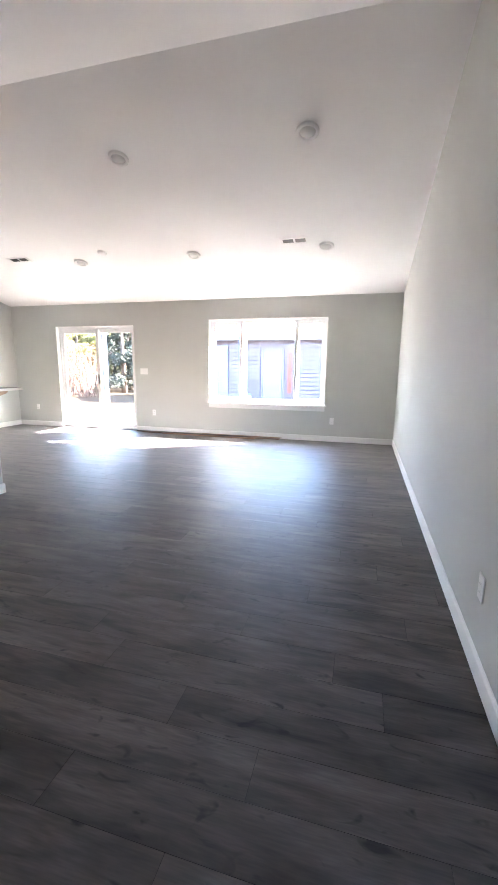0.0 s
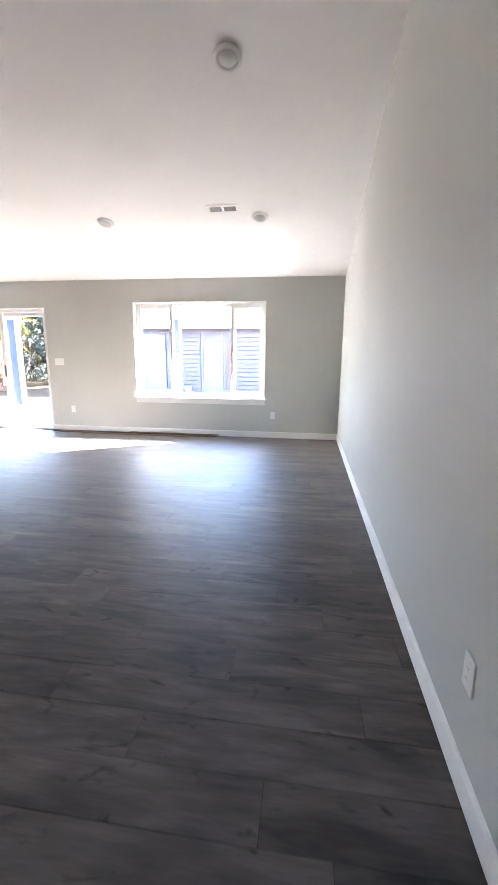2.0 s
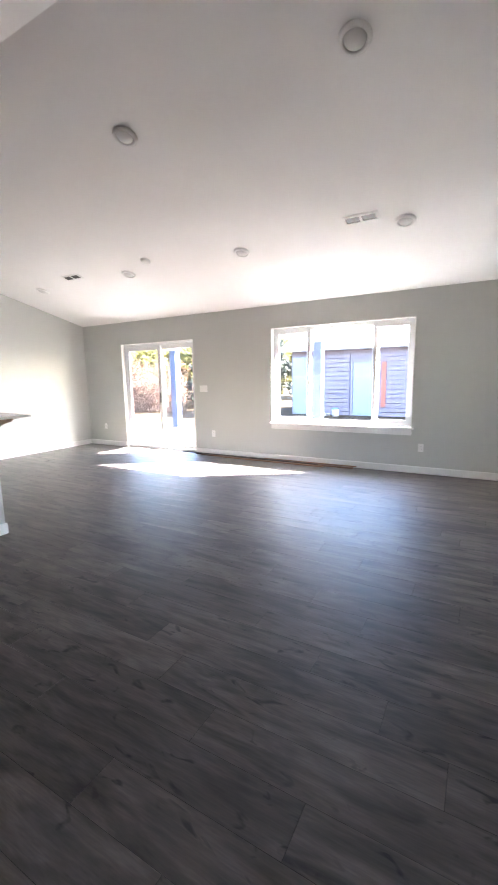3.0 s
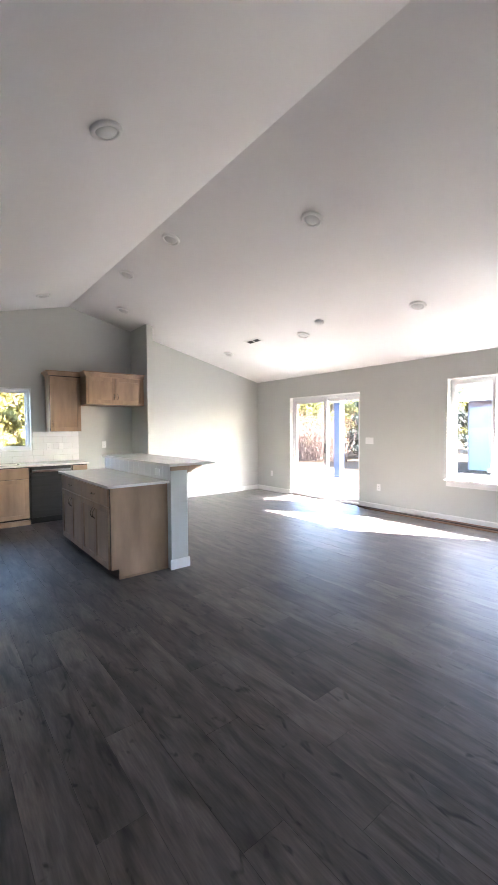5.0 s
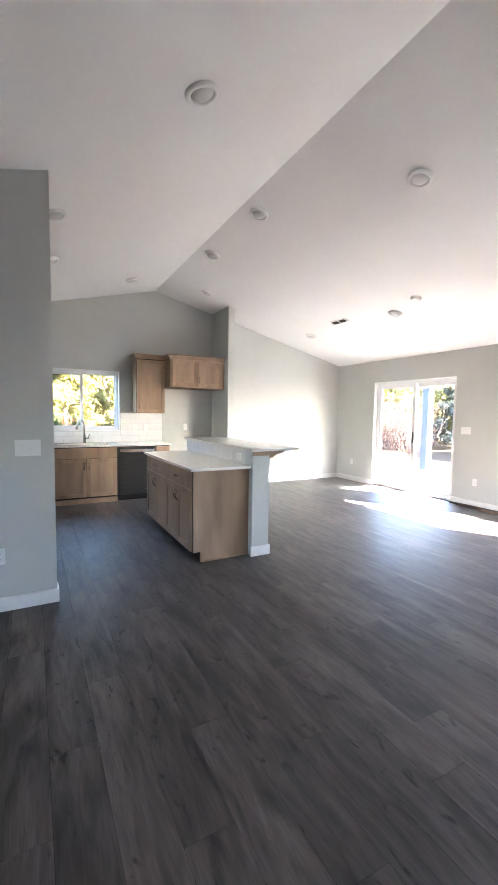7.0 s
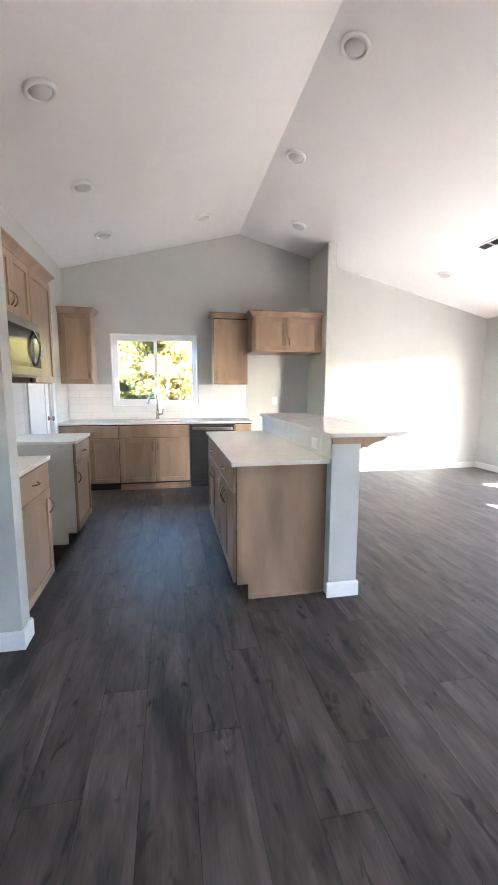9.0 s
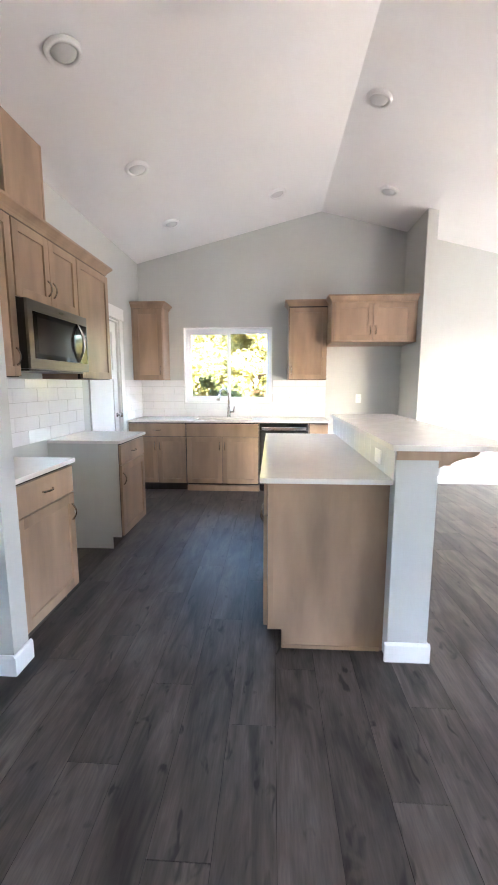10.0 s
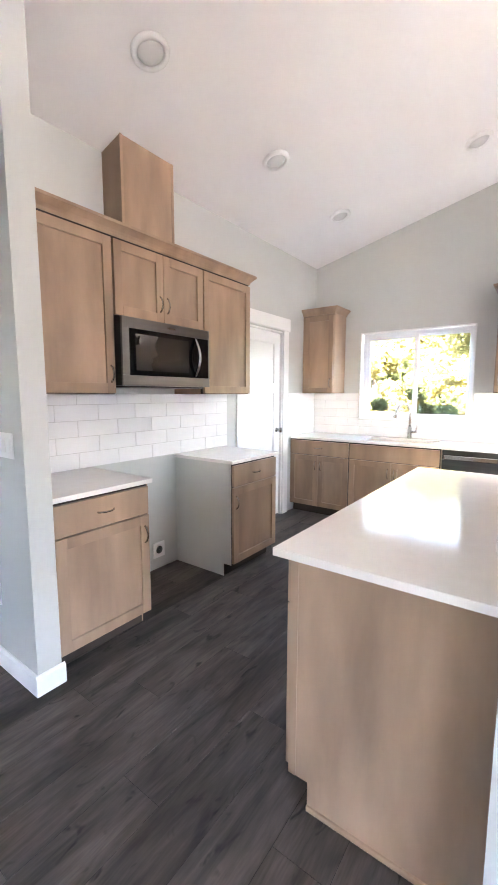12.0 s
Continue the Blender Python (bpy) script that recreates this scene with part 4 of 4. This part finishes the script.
# ---- backsplash tiles ----
def tiled(name, face, u0, u1, z0, z1, label, hole=None, tw=0.305, th=0.1045, depth=0.008):
    """A strip of running-bond tiles on a grout bed; hole: (u0, u1, z0, z1) left open."""
    c = thing(name, face.p((u0 + u1) / 2, 0, z0), label, "backsplash")
    c["kind"] = "structure"
    gap = 0.003
    grout = bmesh.new()
    tiles = []
    rows = int(math.ceil((z1 - z0) / th - 0.05))
    for r in range(rows):
        a, b = z0 + r * th, min(z0 + (r + 1) * th, z1)
        spans = [(u0, u1)]
        if hole and b > hole[2] + 0.01:
            if a < hole[2] - 0.01:
                b2 = hole[2]
                tiles_split = [(hole[0], hole[1], a, b2)]
            else:
                tiles_split = []
            spans = [(u0, hole[0]), (hole[1], u1)]
        else:
            tiles_split = []
        blocks = [(s0, s1, a, b) for s0, s1 in spans if s1 - s0 > 0.01] + tiles_split
        for s0, s1, a1, b1 in blocks:
            face.box(grout, s0, s1, 0.0008, 0.005, a1, b1)
            off = (tw / 2) * (r % 2)
            k0 = math.floor((s0 - u0 - off) / tw)
            u = u0 + off + k0 * tw
            while u < s1 - 0.005:
                p, q = max(u, s0), min(u + tw, s1)
                if q - p > 0.012:
                    tiles.append((p + gap / 2, q - gap / 2, a1 + gap / 2, b1 - gap / 2))
                u += tw
    part("grout", grout, M_GROUT, c, "pale gray grout")
    for p, q, a, b in tiles:
        bm = bmesh.new()
        face.box(bm, p, q, 0.005, depth, a, b, 0.0012)
        part("tile", bm, M_TILE, c)
    return c


tiled("backsplash_south", KF, -5.87, -3.832, CT + 0.001, 1.404, "white glazed subway tile backsplash under the microwave cabinets")
tiled("backsplash_corner", KF, WX + 0.009, -7.003, CT + 0.001, 1.419, "white glazed subway tile beside the pantry door")
tiled("backsplash_west", WW, KY + 0.009, 4.315, CT + 0.001, 1.419, "white glazed subway tile backsplash round the kitchen window", hole=(WK[0] - 0.004, WK[1] + 0.004, WK[2] - 0.004, 9))
PF = Face((0, PY0, 0), (-1, 0, 0), (0, -1, 0))
tiled("backsplash_island", PF, 3.922, 5.86, CT + 0.001, 1.0585, "white glazed tile strip behind the island worktop", th=0.143, tw=0.155)
TWF = Face((WX + 0.008, 0, 0), (0, 1, 0), (1, 0, 0))
TSF = Face((0, KY + 0.008, 0), (1, 0, 0), (0, 1, 0))
TPF = Face((0, PY0 - 0.008, 0), (-1, 0, 0), (0, -1, 0))
plate("outlet", TWF, 3.83, 1.165, 0.072, 0.117, "outlet", "white outlet cover plate on the tiles", "outlet")
plate("light_switch", TWF, 4.02, 1.165, 0.072, 0.117, 1, "white switch plate on the tiles", "light switch")
plate("outlet", TPF, 4.2, 0.985, 0.117, 0.072, "blank", "white outlet cover plate on the island tiles", "outlet")


# ---- strips of wood left along the north wall ----
def stick(x0, x1, y, z, w, h, material, label, turn=0.0):
    bm = bmesh.new()
    bx(bm, -(x1 - x0) / 2, (x1 - x0) / 2, -w / 2, w / 2, 0, h, 0.002)
    ob = part("wood_strip", bm, material)
    ob.matrix_world = pose((x0 + x1) / 2, y, z, 0, 0, turn)
    return tagged(ob, label, "trim strip", "loose wood strips")


stick(-4.72, -2.0, 8.365, 0.0, 0.045, 0.022, M_STICKD, "dark wood transition strip lying along the baseboard")
stick(-4.55, -1.75, 8.312, 0.0, 0.05, 0.02, M_STICK, "brown wood strip lying on the floor by the wall", 0.4)
stick(-4.10, -2.2, 8.25, 0.0, 0.045, 0.018, M_STICK, "reddish wood strip lying on the floor by the wall", -0.8)
stick(-3.30, -1.72, 8.375, 0.018, 0.035, 0.012, M_STICK, "thin brown wood strip on top of the others")
stick(-3.85, -2.3, 8.30, 0.017, 0.03, 0.014, M_STICKD, "thin dark wood strip on top of the others", 0.5)


# ---- garden ----
bm = bmesh.new()
bx(bm, -400, 400, -400, 400, -0.5, -0.16)
structure("ground", bm, M_GRASS, "dry yard of fallen leaves and sparse grass", "ground")
bm = bmesh.new()
bx(bm, -8.3, -2.4, NY + TH, 11.35, -0.159, -0.09, 0.01)
structure("patio", bm, M_CONC, "pale concrete patio slab in sunlight", "patio")

cover = thing("patio_cover", (-5.0, 10.0, -0.09), "white patio roof on blue-gray posts", "patio cover")
bm = bmesh.new()
bx(bm, -7.35, -3.1, NY + TH + 0.002, 11.1, 2.5, 2.62)
part("roof", bm, M_OUTW, cover)
for n, q in (("beam", (-7.25, -3.1, 10.6, 10.8)), ("beam", (-3.24, -3.1, NY + TH + 0.004, 10.598)), ("beam", (-7.25, -7.11, NY + TH + 0.004, 10.598))):
    bm = bmesh.new()
    bx(bm, *q, 2.26, 2.498)
    part(n, bm, M_OUTW, cover)
for px in (-7.08, -3.17):
    bm = bmesh.new()
    bx(bm, px - 0.09, px + 0.09, 10.61, 10.79, -0.088, 2.258, 0.006)
    p = part("post", bm, M_POST, cover, "blue-gray square post")
    bm = bmesh.new()
    bx(bm, px - 0.12, px + 0.12, 10.58, 10.82, 2.10, 2.257, 0.006)
    part("capital", bm, M_OUTW, p)
    bm = bmesh.new()
    bx(bm, px - 0.12, px + 0.12, 10.58, 10.82, -0.087, 0.14, 0.006)
    part("plinth", bm, M_OUTW, p)

eave = thing("roof_eave", (-1.2, NY + TH + 0.3, 2.47), "white boxed roof eave above the wide window", "eave")
bm = bmesh.new()
bx(bm, -3.08, EX + 0.7, NY + TH + 0.002, NY + TH + 0.55, 2.47, 2.49)
part("soffit", bm, M_OUTW, eave)
bm = bmesh.new()
bx(bm, -3.08, EX + 0.7, NY + TH + 0.552, NY + TH + 0.58, 2.44, 2.66)
part("fascia", bm, M_OUTW, eave)

# neighbouring outbuilding
BY = 18.0
shed = thing("outbuilding", (-2.0, BY, -0.16), "low lavender-gray outbuilding with lap siding and pale blue door", "outbuilding")
bm = bmesh.new()
bx(bm, -7.0, 5.0, BY + 0.07, BY + 4.5, -0.158, 2.42)
part("wall", bm, M_SIDING, shed)
bm = bmesh.new()
for k in range(15):
    z = -0.15 + k * 0.17
    for xa, xb in ((-5.95, -4.55), (-3.5, 4.98)):
        if z + 0.17 < 2.4:
            bx(bm, xa, xb, BY - 0.012 - 0.002 * (k % 3), BY + 0.068, z, z + 0.142)
part("siding", bm, M_SIDING, shed, "lap siding boards")
bm = bmesh.new()
extrude_poly(bm, [(BY - 0.5, 2.36), (BY + 2.4, 3.5), (BY + 5.0, 2.42), (BY + 5.0, 2.5), (BY + 2.4, 3.6), (BY - 0.5, 2.46)], "x", -7.3, 5.3)
part("roof", bm, M_OUTW, shed, "light sunlit roof")
bm = bmesh.new()
bx(bm, -4.42, -3.62, BY - 0.03, BY + 0.015, -0.15, 1.86, 0.005)
part("door", bm, M_SIDINGB, shed, "pale blue door")
bm = bmesh.new()
bx(bm, -4.52, -4.43, BY - 0.04, BY + 0.015, -0.15, 2.0)
bx(bm, -3.61, -3.52, BY - 0.04, BY + 0.015, -0.15, 1.98)
bx(bm, -4.43, -3.61, BY - 0.04, BY + 0.015, 1.87, 2.0)
part("door_trim", bm, M_SIDING, shed)
bm = bmesh.new()
bx(bm, -6.9, -6.0, BY - 0.03, BY + 0.015, -0.15, 2.15, 0.005)
part("panel_door", bm, M_SIDINGB, shed, "pale blue panel")
bm = bmesh.new()
bx(bm, -3.36, -3.2, BY - 0.06, BY - 0.02, 0.2, 1.86)
part("board", bm, M_REDB, shed, "rust-red upright board")
bk = thing("bucket", (-4.95, BY - 0.5, -0.16), "blue and white plastic bucket on the ground by the outbuilding", "bucket")
bm = bmesh.new()
lathe(bm, [(0.001, 0.005), (0.12, 0.005), (0.15, 0.28)], (-4.95, BY - 0.5, -0.16), sides=18)
part("pail", bm, M_OUTW, bk)
bm = bmesh.new()
lathe(bm, [(0.152, 0.27), (0.156, 0.3), (0.12, 0.33), (0.001, 0.34)], (-4.95, BY - 0.5, -0.16), sides=18)
part("lid", bm, M_BUCKET, bk)
for k in range(7):
    bm = bmesh.new()
    bx(bm, -0.35, 0.35, -0.06, 0.06, 0, 0.05, 0.004)
    ob = part("board", bm, M_FENCE)
    ob.matrix_world = pose(-5.7 + 0.06 * (k % 3), BY - 0.6 + 0.13 * (k % 3), -0.159 + 0.051 * (k // 3), 0, 0, 6 * (k % 3) - 5)
    tagged(ob, "weathered board in a low stack by the outbuilding", "board", "stacked boards")


def leaves(name, material, parent, centers, radii, count, size, seed, label=""):
    """Many small folded leaves scattered in uneven clumps, one mesh."""
    rng = np.random.default_rng(seed)
    c = np.array(centers)
    r = np.array(radii)
    pick = rng.integers(0, len(c), count)
    d = rng.normal(size=(count, 3))
    d /= np.linalg.norm(d, axis=1)[:, None]
    pos = c[pick] + d * (r[pick] * rng.uniform(0.35, 1.0, count) ** 0.6)[:, None] * np.array([1, 1, 0.8])
    u = rng.normal(size=(count, 3))
    u /= np.linalg.norm(u, axis=1)[:, None]
    w = np.cross(u, rng.normal(size=(count, 3)))
    w /= np.linalg.norm(w, axis=1)[:, None]
    s = size * rng.uniform(0.6, 1.4, count)[:, None]
    v = np.stack([pos - u * s, pos + w * s * 0.45, pos + u * s, pos - w * s * 0.45], 1).reshape(-1, 3)
    f = np.arange(count * 4).reshape(-1, 4)
    me = bpy.data.meshes.new(name)
    me.from_pydata(v.tolist(), [], f.tolist())
    me.materials.append(material)
    ob = new(name, me)
    ob.parent = parent
    ob.matrix_parent_inverse = parent.matrix_world.inverted()
    return tagged(ob, label, kind="stuff")


def tree(x, y, height, spread, seed, material, label, leafsize=0.1, count=5000, low=0.35, trunk=0.12):
    rng = random.Random(seed)
    t = thing("tree", (x, y, -0.16), label, "tree")
    bm = bmesh.new()
    tip = Vector((x + rng.uniform(-0.4, 0.4), y + rng.uniform(-0.4, 0.4), height * 0.85))
    base = Vector((x, y, -0.2))
    pts = [base.lerp(tip, k / 5) + Vector((rng.uniform(-0.12, 0.12), rng.uniform(-0.12, 0.12), 0)) * (k > 0) for k in range(6)]
    tube(bm, pts, [trunk * (1 - 0.16 * k) for k in range(6)], 8)
    part("trunk", bm, M_BARK, t)
    bm = bmesh.new()
    cs, rs = [], []
    for k in range(16):
        s = low + (1 - low) * rng.random()
        o = base.lerp(tip, s * 0.9)
        a = rng.uniform(0, 2 * math.pi)
        ln = spread * (1.15 - 0.7 * s) * rng.uniform(0.6, 1.1)
        e = o + Vector((math.cos(a) * ln, math.sin(a) * ln, ln * rng.uniform(0.15, 0.6)))
        m = o.lerp(e, 0.5) + Vector((0, 0, rng.uniform(-0.1, 0.2)))
        tube(bm, [o, m, e], [trunk * 0.35, trunk * 0.2, trunk * 0.06], 5)
        for q in (m.lerp(e, 0.5), e, e + Vector((rng.uniform(-0.5, 0.5), rng.uniform(-0.5, 0.5), rng.uniform(-0.2, 0.5)))):
            cs.append(tuple(q))
            rs.append(spread * rng.uniform(0.16, 0.34))
    part("limbs", bm, M_BARK, t)
    leaves("crown", material, t, cs, rs, count, leafsize, seed, "leafy crown")
    return t


def conifer(x, y, height, r, seed, label):
    t = thing("conifer", (x, y, -0.16), label, "tree")
    bm = bmesh.new()
    tube(bm, [(x, y, -0.2), (x, y, height * 0.95)], [0.16, 0.03], 8)
    part("trunk", bm, M_BARK, t)
    rng = random.Random(seed)
    cs, rs = [], []
    for k in range(110):
        s = rng.random() ** 0.8
        a = rng.uniform(0, 6.283)
        rad = r * (1 - s) ** 0.8 * rng.uniform(0.5, 1.0)
        cs.append((x + rad * math.cos(a), y + rad * math.sin(a), 0.15 + s * height * 0.95))
        rs.append(0.35 * (1 - 0.6 * s))
    leaves("crown", M_LEAFD, t, cs, rs, 9000, 0.09, seed, "dense dark needles")
    return t


def brush(x, y, w, h, seed, n=90):
    """A thicket of thin dry stems."""
    t = thing("brush", (x, y, -0.16), "thicket of pinkish dry stems at the edge of the yard", "shrub", "dry thickets")
    rng = random.Random(seed)
    bm = bmesh.new()
    for k in range(n):
        p = Vector((x + rng.uniform(-w, w), y + rng.uniform(-0.5, 0.5), -0.17))
        d = Vector((rng.uniform(-0.5, 0.5), rng.uniform(-0.3, 0.3), 1)) * h * rng.uniform(0.5, 1.0)
        b = Vector((rng.uniform(-0.25, 0.25), rng.uniform(-0.2, 0.2), 0))
        tube(bm, [p, p + d * 0.5 + b, p + d], [0.016, 0.011, 0.004], 4, False)
        for j in range(3):
            q = p + d * rng.uniform(0.4, 0.9)
            tube(bm, [q, q + Vector((rng.uniform(-0.4, 0.4), rng.uniform(-0.3, 0.3), rng.uniform(0.1, 0.5)))], [0.007, 0.003], 3, False)
    part("stems", bm, M_TWIG, t)
    cs = [(x + rng.uniform(-w, w), y + rng.uniform(-0.5, 0.5), rng.uniform(0.2, h * 0.8)) for k in range(24)]
    leaves("leaves", M_LEAFO, t, cs, [0.4] * 24, 500, 0.06, seed, "few rusty leaves")


YG = "tall broadleaf tree with yellow-green spring leaves"
GR = "green leafy tree beyond the yard"
for x, y, h, s, sd in ((-15.5, 20.5, 4.0, 1.7, 1), (-18.5, 19.5, 4.2, 1.9, 2), (-21.5, 22.0, 4.8, 2.2, 3), (-17.5, 25.0, 5.0, 2.2, 4), (-12.5, 26.0, 5.0, 2.2, 5), (-24.0, 18.0, 4.8, 2.2, 6)):
    tree(x, y, h, s, sd, M_LEAFY, YG, 0.09, 11000, 0.25)
conifer(-12.4, 20.0, 4.6, 1.7, 21, "dark green conifer behind the patio")
conifer(-13.6, 22.5, 5.2, 2.0, 22, "tall dark green conifer behind the patio")
conifer(-10.3, 23.0, 4.4, 1.8, 23, "dark green conifer beside the outbuilding")
for k, (x, y) in enumerate(((-13.2, 17.2), (-15.0, 17.0), (-16.8, 16.8), (-18.6, 16.4), (-20.4, 16.0))):
    brush(x, y, 1.1, 2.6, 40 + k)
for x, y, h, s, sd, m, lab in ((-13.0, 0.6, 3.3, 1.2, 11, M_LEAFN, YG), (-13.8, 3.0, 3.7, 1.4, 12, M_LEAFN, YG), (-12.8, 5.0, 3.2, 1.2, 13, M_LEAFN, YG), (-17.0, 1.6, 4.2, 1.7, 14, M_LEAFN, YG),
                               (-17.5, 5.0, 4.3, 1.8, 15, M_LEAFN, YG), (-16.5, -1.6, 4.0, 1.7, 16, M_LEAFN, YG), (-11.9, 2.2, 1.5, 0.7, 17, M_LEAFG, "young green tree outside the kitchen window"), (-21.0, 4.0, 5.2, 2.2, 18, M_LEAFN, YG)):
    tree(x, y, h, s, sd, m, lab, 0.075, 12000, 0.1)
for k, (x, y) in enumerate(((-12.2, 1.0), (-12.6, 3.2), (-12.0, 5.0))):
    brush(x, y, 1.0, 1.3, 60 + k, 60)



def woods(name, x0, x1, y0, y1, h, n, seed, material, label):
    """A far belt of foliage: clumps of small leaves standing on the ground, one object."""
    rng = random.Random(seed)
    cs = [(rng.uniform(x0, x1), rng.uniform(y0, y1), -0.1 + h * rng.random() ** 0.8) for k in range(n)]
    holder = thing(name, ((x0 + x1) / 2, (y0 + y1) / 2, -0.16), label, "woods")
    leaves("foliage", material, holder, cs, [rng.uniform(0.5, 1.0) for k in cs], n * 110, 0.19, seed)


woods("woods", -30, -25, -9, 12, 7.0, 800, 71, M_LEAFY, "belt of yellow-green woods beyond the yard")
woods("woods", -24, -20, -7, 9, 3.0, 110, 73, M_LEAFG, "patchy darker green growth at the edge of the woods")
woods("woods", -44, -6, 30, 34, 5.2, 420, 72, M_LEAFY, "belt of yellow-green woods behind the outbuilding")

# ---- floor planks, one object each ----
PW, PL = 0.190, 1.22
prng = random.Random(5)
regions = [(WX + 0.004, EX - 0.004, 2.26), (WX + 0.004, EX - 0.004, NY - 0.004)]
protos = {}


def plank_mesh(ln, w):
    key = (round(ln, 2), round(w, 3))
    if key not in protos:
        bm = bmesh.new()
        x1, y1 = key[0] - 0.0007, key[1] - 0.0007
        lo, hi = [[bm.verts.new(q) for q in ((0.0007, 0.0007, z), (x1, 0.0007, z), (x1, y1, z), (0.0007, y1, z))] for z in (-0.005, 0.0)]
        bm.faces.new(hi)
        for k in range(4):
            bm.faces.new((lo[k], lo[(k + 1) % 4], hi[(k + 1) % 4], hi[k])).material_index = 1
        protos[key] = mesh_of("plank", bm, M_FLOOR)
        protos[key].materials.append(M_SUB)
    return protos[key]


floor_ob = bpy.data.objects["floor"]
rows = []
y = 2.473 - PW * 17
r = 0
rest = bmesh.new()
while y < NY - 0.02:
    ya, yb = max(y, SY + 0.003), min(y + PW, NY - 0.003)
    if yb - ya > 0.02:
        xe = (HX - 0.003) if yb <= FX + 0.02 else EX - 0.003
        x = WX + 0.003 if ya > KY - 0.2 else -3.71
        x -= (0.0, 0.41, 0.83, 0.2, 0.62, 1.02)[r % 6] + prng.uniform(0, 0.1)
        xs = WX + 0.003 if ya > KY - 0.2 else -3.71
        while x < xe:
            a, b = max(x, xs), min(x + PL, xe)
            if b - a > 0.03:
                near = ya > 1.2 and not (b < -6.0 and ya > 7.3)
                if near:
                    ob = new("plank", plank_mesh(b - a, yb - ya))
                    ob.location = (a, ya, 0)
                    ob.parent = floor_ob
                else:
                    bx(rest, a + 0.0012, b - 0.0012, ya + 0.0012, yb - 0.0012, -0.005, 0.0)
            x += PL
    y += PW
    r += 1
ro = part("planks_far", rest, M_FLOOR, floor_ob)
ro["kind"] = "stuff"
